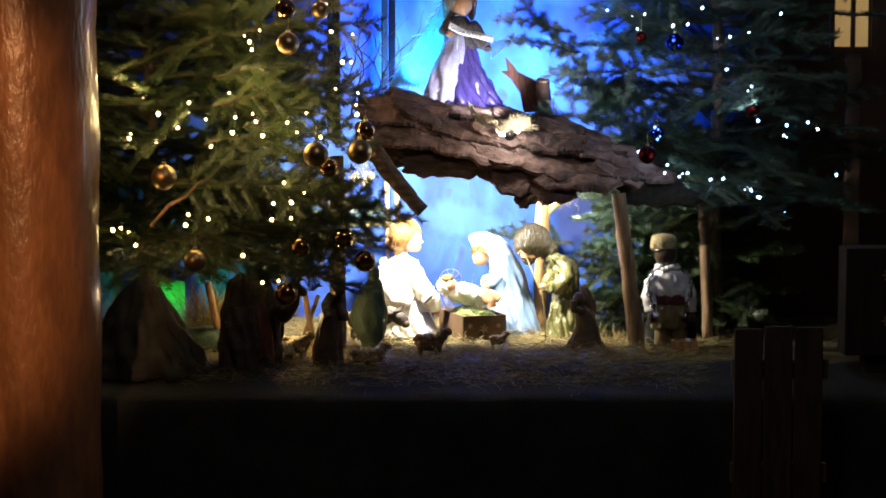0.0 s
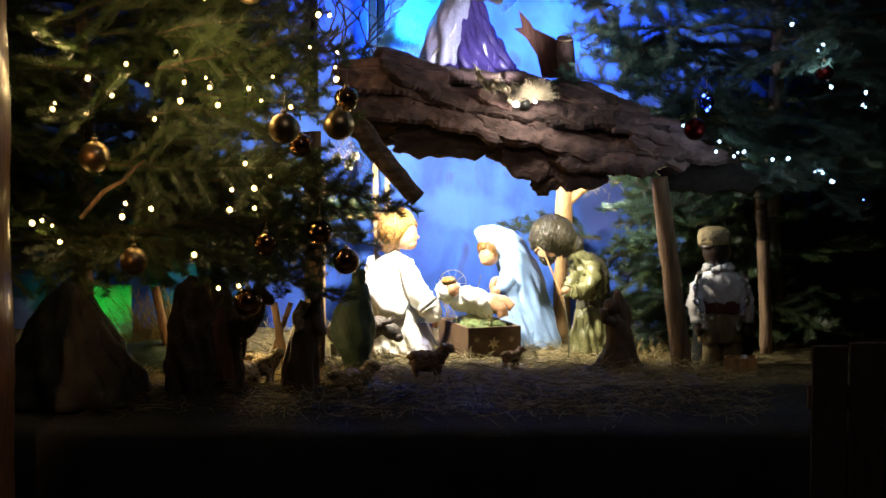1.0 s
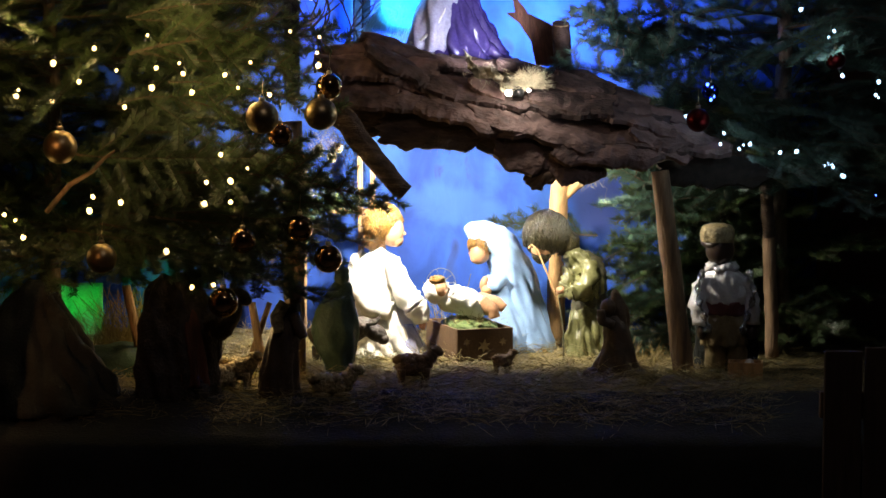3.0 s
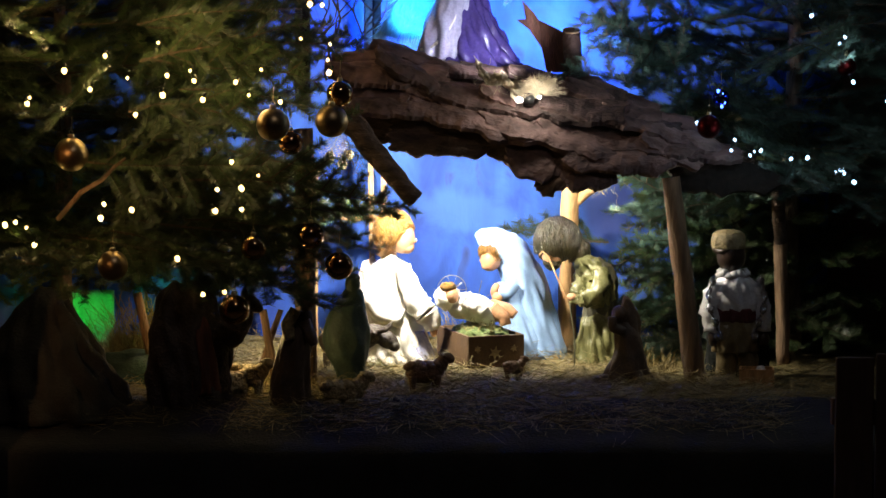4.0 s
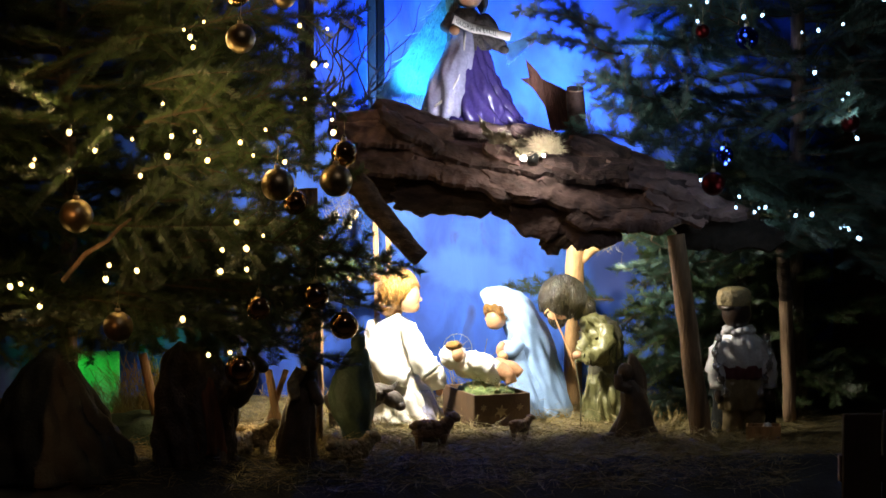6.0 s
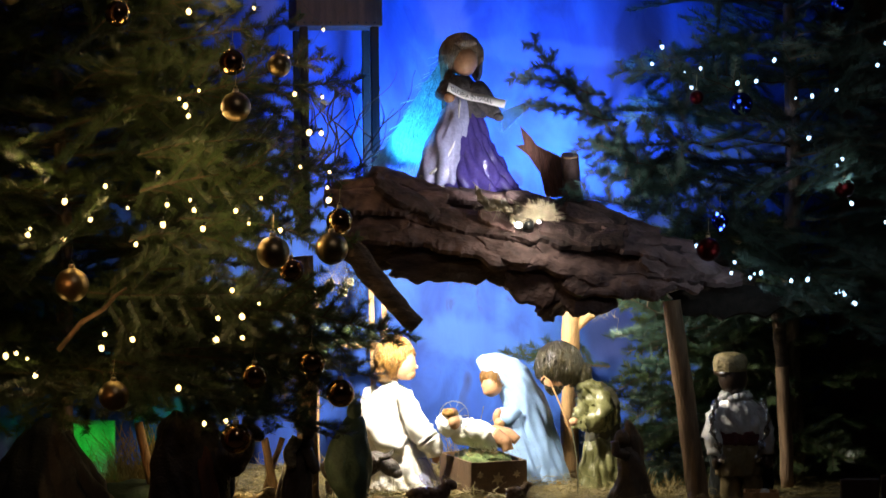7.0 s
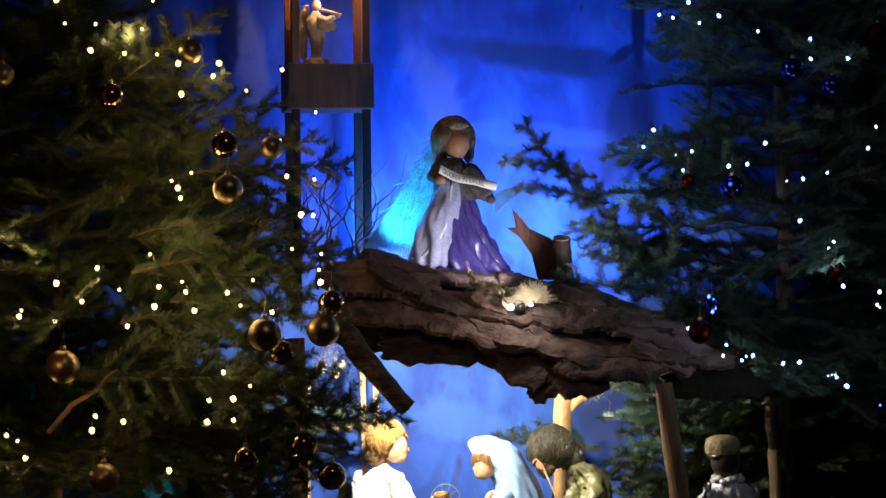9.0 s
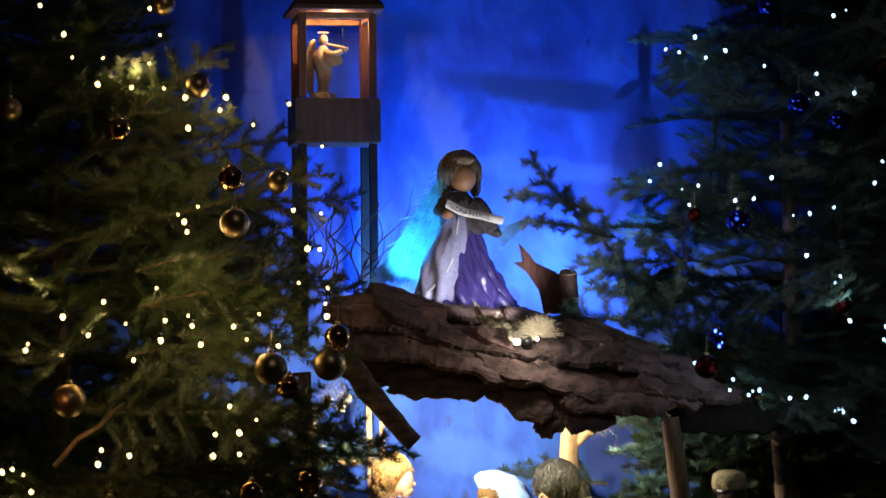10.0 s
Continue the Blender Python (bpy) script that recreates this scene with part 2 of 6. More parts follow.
def backdrop_material():
    m = bpy.data.materials.new("painted_night_sky")
    m.use_nodes = True
    nt = m.node_tree
    b = nt.nodes["Principled BSDF"]
    b.inputs["Roughness"].default_value = 0.75
    co = nt.nodes.new("ShaderNodeTexCoord")
    mp = nt.nodes.new("ShaderNodeMapping")
    mp.inputs["Scale"].default_value = (1.0, 1.0, 0.55)
    mp.inputs["Rotation"].default_value = (0, 0.5, 0)
    nt.links.new(co.outputs["Object"], mp.inputs["Vector"])
    big = nt.nodes.new("ShaderNodeTexNoise")
    big.inputs["Scale"].default_value, big.inputs["Detail"].default_value, big.inputs["Distortion"].default_value = 3.2, 4, 1.2
    brush = nt.nodes.new("ShaderNodeTexNoise")
    brush.inputs["Scale"].default_value, brush.inputs["Detail"].default_value, brush.inputs["Distortion"].default_value = 11, 5, 0.7
    for n in (big, brush):
        nt.links.new(mp.outputs["Vector"], n.inputs["Vector"])
    r1 = nt.nodes.new("ShaderNodeValToRGB")
    e = r1.color_ramp.elements
    e[0].position, e[0].color = 0.30, (0.016, 0.055, 0.34, 1)
    e[1].position, e[1].color = 0.72, (0.055, 0.17, 0.62, 1)
    mid = e.new(0.5)
    mid.color = (0.03, 0.11, 0.54, 1)
    nt.links.new(big.outputs["Fac"], r1.inputs["Fac"])
    r2 = nt.nodes.new("ShaderNodeValToRGB")
    r2.color_ramp.elements[0].position, r2.color_ramp.elements[0].color = 0.36, (0.32, 0.32, 0.32, 1)
    r2.color_ramp.elements[1].position, r2.color_ramp.elements[1].color = 0.66, (0.66, 0.66, 0.66, 1)
    nt.links.new(brush.outputs["Fac"], r2.inputs["Fac"])
    mix = nt.nodes.new("ShaderNodeMix")
    mix.data_type, mix.blend_type = "RGBA", "OVERLAY"
    mix.inputs["Factor"].default_value = 0.6
    nt.links.new(r1.outputs["Color"], mix.inputs["A"])
    nt.links.new(r2.outputs["Color"], mix.inputs["B"])
    paint = mix.outputs["Result"]
    # broad soft strokes of paint and a painted palm shadow: place, half-lengths, lean, colour, cover
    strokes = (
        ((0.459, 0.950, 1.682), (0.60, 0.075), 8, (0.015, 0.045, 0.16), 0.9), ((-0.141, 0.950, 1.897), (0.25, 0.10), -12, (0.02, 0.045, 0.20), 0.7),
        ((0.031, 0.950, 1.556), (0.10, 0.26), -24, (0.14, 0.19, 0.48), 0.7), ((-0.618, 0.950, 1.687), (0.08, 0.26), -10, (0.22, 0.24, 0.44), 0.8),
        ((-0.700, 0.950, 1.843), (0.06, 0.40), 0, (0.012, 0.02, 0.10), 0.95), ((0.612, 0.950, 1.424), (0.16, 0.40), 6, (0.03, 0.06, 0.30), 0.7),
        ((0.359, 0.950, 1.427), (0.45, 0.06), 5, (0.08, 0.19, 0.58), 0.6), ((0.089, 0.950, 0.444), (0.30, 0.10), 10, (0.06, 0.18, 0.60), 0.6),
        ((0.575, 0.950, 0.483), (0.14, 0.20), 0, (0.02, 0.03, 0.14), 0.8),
        # trunk and two fronds of a palm's cast shadow, painted dark blue
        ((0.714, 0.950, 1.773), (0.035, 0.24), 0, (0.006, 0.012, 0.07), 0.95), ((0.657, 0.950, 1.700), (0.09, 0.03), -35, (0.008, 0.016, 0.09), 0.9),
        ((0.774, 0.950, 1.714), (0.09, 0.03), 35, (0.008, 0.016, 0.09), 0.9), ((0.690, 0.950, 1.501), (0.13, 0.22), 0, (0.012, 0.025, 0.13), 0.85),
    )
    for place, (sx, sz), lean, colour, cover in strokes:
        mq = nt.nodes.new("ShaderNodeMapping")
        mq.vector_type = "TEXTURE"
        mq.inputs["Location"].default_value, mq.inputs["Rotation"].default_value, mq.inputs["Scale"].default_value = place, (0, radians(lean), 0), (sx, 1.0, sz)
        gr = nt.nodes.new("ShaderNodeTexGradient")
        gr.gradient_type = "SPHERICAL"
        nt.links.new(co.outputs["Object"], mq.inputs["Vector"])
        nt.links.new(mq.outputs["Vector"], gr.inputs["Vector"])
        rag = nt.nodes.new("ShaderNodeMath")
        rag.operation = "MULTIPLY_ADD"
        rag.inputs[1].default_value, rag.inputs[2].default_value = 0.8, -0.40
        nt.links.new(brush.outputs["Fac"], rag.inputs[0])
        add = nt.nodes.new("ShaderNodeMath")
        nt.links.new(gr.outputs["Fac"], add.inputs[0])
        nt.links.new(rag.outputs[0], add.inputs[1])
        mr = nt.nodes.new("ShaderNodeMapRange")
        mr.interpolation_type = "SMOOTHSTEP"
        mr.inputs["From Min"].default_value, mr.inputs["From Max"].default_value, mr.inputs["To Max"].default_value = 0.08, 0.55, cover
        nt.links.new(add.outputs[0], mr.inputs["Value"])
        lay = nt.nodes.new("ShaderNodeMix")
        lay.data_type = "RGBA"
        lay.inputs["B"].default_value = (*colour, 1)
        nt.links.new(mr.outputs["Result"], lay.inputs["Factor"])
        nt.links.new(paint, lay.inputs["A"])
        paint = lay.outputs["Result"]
    nt.links.new(paint, b.inputs["Base Color"])
    bp = nt.nodes.new("ShaderNodeBump")
    bp.inputs["Strength"].default_value, bp.inputs["Distance"].default_value = 0.35, 0.02
    nt.links.new(brush.outputs["Fac"], bp.inputs["Height"])
    nt.links.new(bp.outputs["Normal"], b.inputs["Normal"])
    return m


SKY_PAINT = backdrop_material()


# ---- mesh helpers ----
def mesh_from(bm, name, materials, smooth=True):
    me = bpy.data.meshes.new(name)
    bm.normal_update()
    bm.to_mesh(me)
    bm.free()
    for m in materials:
        me.materials.append(m)
    if smooth:
        for p in me.polygons:
            p.use_smooth = True
    return me


def part(name, bm, material, parent, label="", smooth=False, place=None):
    mats = material if isinstance(material, (list, tuple)) else [material]
    ob = new(name, mesh_from(bm, name, mats, smooth))
    ob.parent = parent
    if place is not None:
        ob.matrix_basis = place
    if label:
        tagged(ob, label)
    return ob


def holder(name, place, label, category, group="", kind=""):
    ob = new(name)
    ob.empty_display_size = 0.05
    ob.matrix_basis = place if isinstance(place, Matrix) else Matrix.Translation(place)
    return tagged(ob, label, category, group, kind)


def thing(name, bm, material, place, label, category, group="", kind="", smooth=True):
    mats = material if isinstance(material, (list, tuple)) else [material]
    ob = new(name, mesh_from(bm, name, mats, smooth))
    ob.matrix_basis = place if isinstance(place, Matrix) else Matrix.Translation(place)
    return tagged(ob, label, category, group, kind)


def box(bm, size, centre=(0, 0, 0), bevel=0.0, turn=None, m=0):
    made = bmesh.ops.create_cube(bm, size=1, matrix=Matrix.Translation(centre) @ (turn or Matrix()) @ Matrix.Diagonal((*size, 1)))
    verts = made["verts"]
    for f in {f for v in verts for f in v.link_faces}:
        f.material_index = m
    if bevel:
        edges = list({e for v in verts for e in v.link_edges})
        bmesh.ops.bevel(bm, geom=edges, offset=bevel, segments=2, affect="EDGES", profile=0.6)
    return bm


def ring_faces(bm, loops, m=0, cap=True):
    n = len(loops[0])
    for a, b in zip(loops, loops[1:]):
        for i in range(n):
            f = bm.faces.new((a[i], a[(i + 1) % n], b[(i + 1) % n], b[i]))
            f.material_index = m
    if cap:
        bm.faces.new(tuple(reversed(loops[0]))).material_index = m
        bm.faces.new(tuple(loops[-1])).material_index = m


def loft(bm, rings, m=0, n=28, folds=0, depth=0.0, phase=0.0, wobble=0.0):
    """Rings (x, y, z, rx, ry[, tilt degrees]) joined from first to last; folds deepen towards the first ring."""
    loops = []
    for k, ring in enumerate(rings):
        x, y, z, rx, ry = ring[:5]
        tilt = radians(ring[5]) if len(ring) > 5 else 0.0
        fall = 1 - k / max(1, len(rings) - 1)
        loop = []
        for i in range(n):
            a = 2 * math.pi * i / n
            r = 1 + depth * fall * (math.sin(folds * a + phase + 0.4 * k) + 0.5 * math.sin(folds * 1.7 * a + phase * 2)) if folds else 1
            if wobble:
                r += wobble * noise.noise(Vector((math.cos(a) * 2 + phase, math.sin(a) * 2, z * 30)))
            px, py = rx * math.cos(a) * r, ry * math.sin(a) * r
            loop.append(bm.verts.new((x + px * math.cos(tilt), y + py, z + px * math.sin(tilt))))
        loops.append(loop)
    ring_faces(bm, loops, m)
    return bm


def smooth_rings(keys, steps=5):
    """Extra rings between the given ones along a smooth curve."""
    keys = [np.array(list(k) + [0.0] * (6 - len(k))) for k in keys]
    out = []
    for i in range(len(keys) - 1):
        p0, p1, p2, p3 = keys[max(0, i - 1)], keys[i], keys[i + 1], keys[min(len(keys) - 1, i + 2)]
        for s in range(steps):
            t = s / steps
            out.append(tuple(0.5 * (2 * p1 + (p2 - p0) * t + (2 * p0 - 5 * p1 + 4 * p2 - p3) * t * t + (3 * p1 - p0 - 3 * p2 + p3) * t ** 3)))
    out.append(tuple(keys[-1]))
    return out


def tube(bm, points, radii, m=0, n=10, rough=0.0, seed=0.0, cap=True):
    pts = [Vector(p) for p in points]
    loops = []
    for k, p in enumerate(pts):
        d = (pts[min(k + 1, len(pts) - 1)] - pts[max(k - 1, 0)]).normalized()
        side = d.cross(Vector((0.13, 1, 0.07))).normalized()
        up = side.cross(d)
        r = radii[k] if isinstance(radii, (list, tuple)) else radii
        loop = []
        for i in range(n):
            a = 2 * math.pi * i / n
            rr = r * (1 + rough * noise.noise(Vector((math.cos(a) * 1.5 + seed, math.sin(a) * 1.5, k * 0.7 + seed))))
            loop.append(bm.verts.new(p + side * rr * math.cos(a) + up * rr * math.sin(a)))
        loops.append(loop)
    ring_faces(bm, loops, m, cap)
    return bm


def ball(bm, centre, radii, m=0, turn=None, rough=0.0, seed=0.0, seg=20, freq=3.0):
    made = bmesh.ops.create_uvsphere(bm, u_segments=seg, v_segments=max(8, seg * 2 // 3), radius=1.0)
    t = Matrix.Translation(centre) @ (turn or Matrix()) @ Matrix.Diagonal((*radii, 1))
    for v in made["verts"]:
        r = 1 + rough * noise.noise(v.co * freq + Vector((seed, seed * 0.7, 0))) if rough else 1
        v.co = t @ (v.co * r)
    for f in {f for v in made["verts"] for f in v.link_faces}:
        f.material_index = m
    return bm


def spun(axis_tilt):
    return pose(0, 0, 0, *axis_tilt)


def between(a, b, count):
    a, b = Vector(a), Vector(b)
    return [a.lerp(b, i / (count - 1)) for i in range(count)]

U = 0.0017  # model unit of the dolls and small figures, in metres


# ---- the room and the display platform ----
def slab_structure(name, size, centre, material, label, category):
    return thing(name, box(bmesh.new(), size), material, centre, label, category, kind="structure", smooth=False)


slab_structure("floor", (9, 13.2, 0.1), (0, -4.6, -0.60), FLOOR, "dim brown tiled floor of the dark room", "floor")
slab_structure("ceiling", (9, 13.2, 0.1), (0, -4.6, 3.45), ROOM, "dark plaster ceiling over the room", "ceiling")
slab_structure("wall_north", (9, 0.15, 4.0), (0, 1.95, 1.42), ROOM, "brown painted wall behind the display", "wall")
slab_structure("wall_south", (9, 0.15, 4.0), (0, -11.2, 1.42), ROOM, "brown painted wall in darkness", "wall")
slab_structure("wall_west", (0.15, 13.0, 4.0), (-4.5, -4.6, 1.42), ROOM, "brown painted side wall in darkness", "wall")
slab_structure("wall_east", (0.15, 13.0, 4.0), (4.5, -4.6, 1.42), ROOM, "brown painted side wall in darkness", "wall")


def hay_height(x, y):
    h = 0.012 * noise.noise(Vector((x * 5, y * 5, 0))) + 0.006 * noise.noise(Vector((x * 17, y * 17, 3)))
    h += 0.03 * max(0.0, min(1.0, (y - 0.25) / 0.5))
    if y < -0.42:
        h -= 0.25 * (-0.42 - y)
    return h


def hay_ground():
    bm = bmesh.new()
    nx, ny = 150, 60
    grid = []
    for j in range(ny + 1):
        y = -0.72 + 1.6 * j / ny
        grid.append([bm.verts.new((x, y, hay_height(x, y))) for x in (-2.6 + 5.2 * i / nx for i in range(nx + 1))])
    for j in range(ny):
        for i in range(nx):
            bm.faces.new((grid[j][i], grid[j][i + 1], grid[j + 1][i + 1], grid[j + 1][i]))
    thing("ground", bm, HAY, (0, 0, 0), "uneven bed of dry hay on the platform", "ground", kind="structure")
    bm = bmesh.new()
    box(bm, (5.2, 1.65, 0.40), (0, 0.10, -0.34))
    thing("platform", bm, BOARD, (0, 0, 0), "dark wooden platform under the nativity scene", "platform", kind="structure", smooth=False)
    # cloth hanging over the platform's edge; its dark strip on top paints the front's shade
    bm = bmesh.new()
    rows = []
    for k in range(8):
        y = -0.30 - 0.445 * k / 8
        rows.append([])
        for i in range(201):
            x = -2.6 + 5.2 * i / 200
            yy = y + (0.05 * noise.noise(Vector((x * 3, 1, 0))) + 0.02 * noise.noise(Vector((x * 13, 1, 0)))) * (1 - k / 8)
            rows[-1].append(bm.verts.new((x, yy, hay_height(x, yy) + 0.012 + 0.006 * noise.noise(Vector((x * 8, yy * 8, 4))) - (0.014 if k == 0 else 0))))
    for k in range(9):
        z = -0.078 - 0.46 * k / 8
        rows.append([bm.verts.new((-2.6 + 5.2 * i / 200, -0.745 - 0.02 * math.sin(i * 0.55 + 0.5 * math.sin(i * 0.13)) * (0.2 + k / 8), z)) for i in range(201)])
    for a, b in zip(rows, rows[1:]):
        for i in range(200):
            bm.faces.new((a[i], b[i], b[i + 1], a[i + 1]))
    ob = thing("platform_skirt", bm, CLOTH_BLACK, (0, 0, 0), "black cloth hanging from the platform, its top strip standing in for shade", "cloth", kind="structure")
    ob.modifiers.new("thickness", "SOLIDIFY").thickness = 0.004


hay_ground()


def straw_stuff(name, count, area, length, material, label, lift=0.012, upright=0.25, seed=1, skip=None, base=None):
    """Loose bent stalks lying on the hay."""
    rnd = random.Random(seed)
    verts, faces = [], []
    for _ in range(count):
        x, y = rnd.uniform(area[0], area[1]), rnd.uniform(area[2], area[3])
        z = (hay_height(x, y) if base is None else base) + rnd.uniform(0, lift)
        a, up = rnd.uniform(0, 2 * math.pi), rnd.gauss(0, upright)
        L, w = rnd.uniform(*length), rnd.uniform(0.0004, 0.0009)
        d = Vector((math.cos(a), math.sin(a), abs(up))).normalized()
        side = d.cross(Vector((rnd.uniform(-1, 1), rnd.uniform(-1, 1), 1))).normalized() * w
        p0 = Vector((x, y, z))
        p1 = p0 + d * L * 0.5
        p2 = p1 + (d + Vector((rnd.uniform(-.5, .5), rnd.uniform(-.5, .5), rnd.uniform(-.5, .1)))) * L * 0.5
        p2.z = max(p2.z, (hay_height(p2.x, p2.y) if base is None else base) + 0.001)
        i = len(verts)
        for p in (p0, p1, p2):
            verts += [tuple(p - side), tuple(p + side)]
        faces += [(i, i + 1, i + 3, i + 2), (i + 2, i + 3, i + 5, i + 4)]
    me = bpy.data.meshes.new(name)
    me.from_pydata(verts, [], faces)
    me.materials.append(material)
    return tagged(new(name, me), label, "hay", kind="stuff")


straw_stuff("loose_hay", 20000, (-0.62, 0.95, -0.62, 0.75), (0.04, 0.12), STRAW, "tangled dry hay strewn over the platform", seed=2, lift=0.02, upright=0.3)
straw_stuff("loose_hay", 4000, (-1.5, -0.6, -0.6, 0.7), (0.04, 0.12), STRAW, "dim tangled hay under the fir tree", seed=3)
straw_stuff("loose_hay", 900, (0.9, 1.2, -0.4, 0.5), (0.04, 0.12), STRAW, "dim tangled hay beside the dark figure", seed=4)


def backdrop():
    bm = bmesh.new()
    nx, nz = 90, 60
    x0, x1, z0, z1 = -2.3, 1.33, -0.06, 2.75
    grid = []
    for j in range(nz + 1):
        z = z0 + (z1 - z0) * j / nz
        row = []
        for i in range(nx + 1):
            x = x0 + (x1 - x0) * i / nx
            row.append(bm.verts.new((x, 0.95 + 0.012 * noise.noise(Vector((x * 4, 0, z * 1.2))) + 0.006 * noise.noise(Vector((x * 9, 5, z * 7))), z)))
        grid.append(row)
    for j in range(nz):
        for i in range(nx):
            bm.faces.new((grid[j][i], grid[j][i + 1], grid[j + 1][i + 1], grid[j + 1][i]))
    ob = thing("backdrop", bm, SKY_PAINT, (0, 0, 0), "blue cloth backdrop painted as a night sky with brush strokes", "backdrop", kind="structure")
    ob.modifiers.new("thickness", "SOLIDIFY").thickness = -0.006
    return ob


backdrop()


def pillar():
    bm = bmesh.new()
    rings = [(0, 0, z, 0.235 + 0.004 * math.sin(z * 9), 0.235) for z in np.linspace(-0.55, 3.4, 80)]
    loft(bm, rings, n=48, wobble=0.02)
    thing("pillar", bm, PILLAR, (-1.452, -0.86, 0), "round brown lacquered pillar with warm highlights", "pillar", kind="structure")


pillar()


def dark_fence():
    h = holder("board_fence", (1.02, -0.98, -0.55), "dark brown vertical boards in front of the display", "fence")
    rnd = random.Random(5)
    for i in range(3):
        bm = bmesh.new()
        top = 0.765 + rnd.uniform(-0.03, 0.02)
        box(bm, (0.098, 0.022, top), (0.055 + i * 0.106, rnd.uniform(-0.004, 0.004), top / 2), 0.004)
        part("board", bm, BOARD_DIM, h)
    for z in (0.25, 0.62):
        bm = bmesh.new()
        box(bm, (0.34, 0.03, 0.07), (0.17, 0.03, z), 0.003)
        part("rail", bm, BOARD, h)


dark_fence()

# ---- the stable ----
def log_part(name, a, b, ra, rb, material, parent, seed, label="", bend=0.006):
    pts = between(a, b, 12)
    for k, p in enumerate(pts):
        p.x += bend * noise.noise(Vector((seed, k * 0.4, 0)))
        p.y += bend * noise.noise(Vector((seed, k * 0.4, 9)))
    bm = bmesh.new()
    tube(bm, pts, [ra + (rb - ra) * k / 11 for k in range(12)], n=16, rough=0.12, seed=seed)
    return part(name, bm, material, parent, label, smooth=True)


def bark_slab(parent, centre, length, width, roll, tilt, seed, material=BARK, curl=0.25):
    """A curved, splintered plate of bark."""
    rnd = random.Random(seed)
    bm = bmesh.new()
    nx, ny, thick = 46, 12, 0.015
    sheets = []
    for side in (1, 0):
        rows = []
        for j in range(ny + 1):
            v = j / ny - 0.5
            row = []
            for i in range(nx + 1):
                u = i / nx - 0.5
                edge = 1 + (0.22 if v > 0 else 0.40) * noise.noise(Vector((u * 6 + seed * 3.1, 7.0 if v > 0 else 2.0, seed))) + (0.10 if v > 0 else 0.20) * (abs(noise.noise(Vector((u * 26, seed, v * 2)))) - 0.3)
                end = 1 + 0.10 * noise.noise(Vector((v * 7, seed * 2.3, u))) + 0.05 * noise.noise(Vector((v * 30, seed * 1.3, u)))
                taper = 1 - 0.45 * max(0, abs(u) - 0.30) / 0.2
                x, y = u * length * end, v * width * edge * taper
                z = -curl * width * (2 * v) ** 2 * 0.5 + 0.016 * noise.noise(Vector((x * 7, y * 14, seed)))
                z += 0.006 * noise.noise(Vector((x * 30, y * 45, seed))) * (1 if side else 0.4) - (0 if side else thick)
                row.append(bm.verts.new((x, y, z)))
            rows.append(row)
        sheets.append(rows)
    for s, rows in enumerate(sheets):
        for j in range(ny):
            for i in range(nx):
                q = (rows[j][i], rows[j][i + 1], rows[j + 1][i + 1], rows[j + 1][i])
                bm.faces.new(q if s == 0 else tuple(reversed(q)))
    a, b = sheets
    rim = [(0, i) for i in range(nx)] + [(j, nx) for j in range(ny)] + [(ny, i) for i in range(nx, 0, -1)] + [(j, 0) for j in range(ny, 0, -1)]
    for (j, i), (l, k) in zip(rim, rim[1:] + rim[:1]):
        bm.faces.new((a[j][i], b[j][i], b[l][k], a[l][k]))
    place = Matrix.Translation(centre) @ pose(0, 0, 0, 0, -roll, 0) @ pose(0, 0, 0, tilt, rnd.uniform(-9, 9), rnd.uniform(-9, 9))
    return part("bark_slab", bm, material, parent, smooth=False, place=place)


stable = holder("stable", (0, 0, 0), "rustic log stable with a roof of rough bark slabs", "stable")
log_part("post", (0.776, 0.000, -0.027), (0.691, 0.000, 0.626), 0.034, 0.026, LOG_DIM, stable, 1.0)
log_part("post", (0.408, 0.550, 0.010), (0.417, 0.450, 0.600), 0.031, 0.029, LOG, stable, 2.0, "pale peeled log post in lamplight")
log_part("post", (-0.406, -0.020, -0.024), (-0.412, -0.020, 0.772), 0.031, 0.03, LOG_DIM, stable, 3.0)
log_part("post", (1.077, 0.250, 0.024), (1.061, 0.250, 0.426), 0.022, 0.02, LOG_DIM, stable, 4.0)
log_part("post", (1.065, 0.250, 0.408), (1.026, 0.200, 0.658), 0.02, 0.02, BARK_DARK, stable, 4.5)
log_part("brace", (0.423, 0.470, 0.513), (0.555, 0.400, 0.626), 0.017, 0.014, LOG, stable, 5.0)
log_part("diagonal_beam", (-0.270, -0.160, 0.800), (-0.080, -0.160, 0.568), 0.036, 0.028, BARK_DARK, stable, 6.0, "", 0.014)
log_part("ridge_beam", (-0.321, 0.200, 0.920), (0.903, 0.200, 0.725), 0.03, 0.026, BARK_DARK, stable, 7.0)
log_part("front_beam", (-0.317, 0.090, 0.792), (1.011, 0.090, 0.633), 0.028, 0.024, BARK_DARK, stable, 8.0)
log_part("cross_beam", (0.930, 0.070, 0.672), (0.969, 0.300, 0.689), 0.024, 0.022, BARK_DARK, stable, 9.0)
stub = log_part("log_stub", (0.409, 0.200, 0.903), (0.400, 0.190, 1.066), 0.030, 0.0285, BARK, stable, 11.0, "short cut log standing on the roof", 0.0)
bm = bmesh.new()
loft(bm, [(0, 0, 0, 0.027, 0.027), (0, 0, 0.004, 0.026, 0.026)], n=24)
part("cut_face", bm, CUT, stub, "pale sawn end of the log", place=Matrix.Translation((0.400, 0.186, 1.066)) @ pose(0, 0, 0, 20, 0, 0))

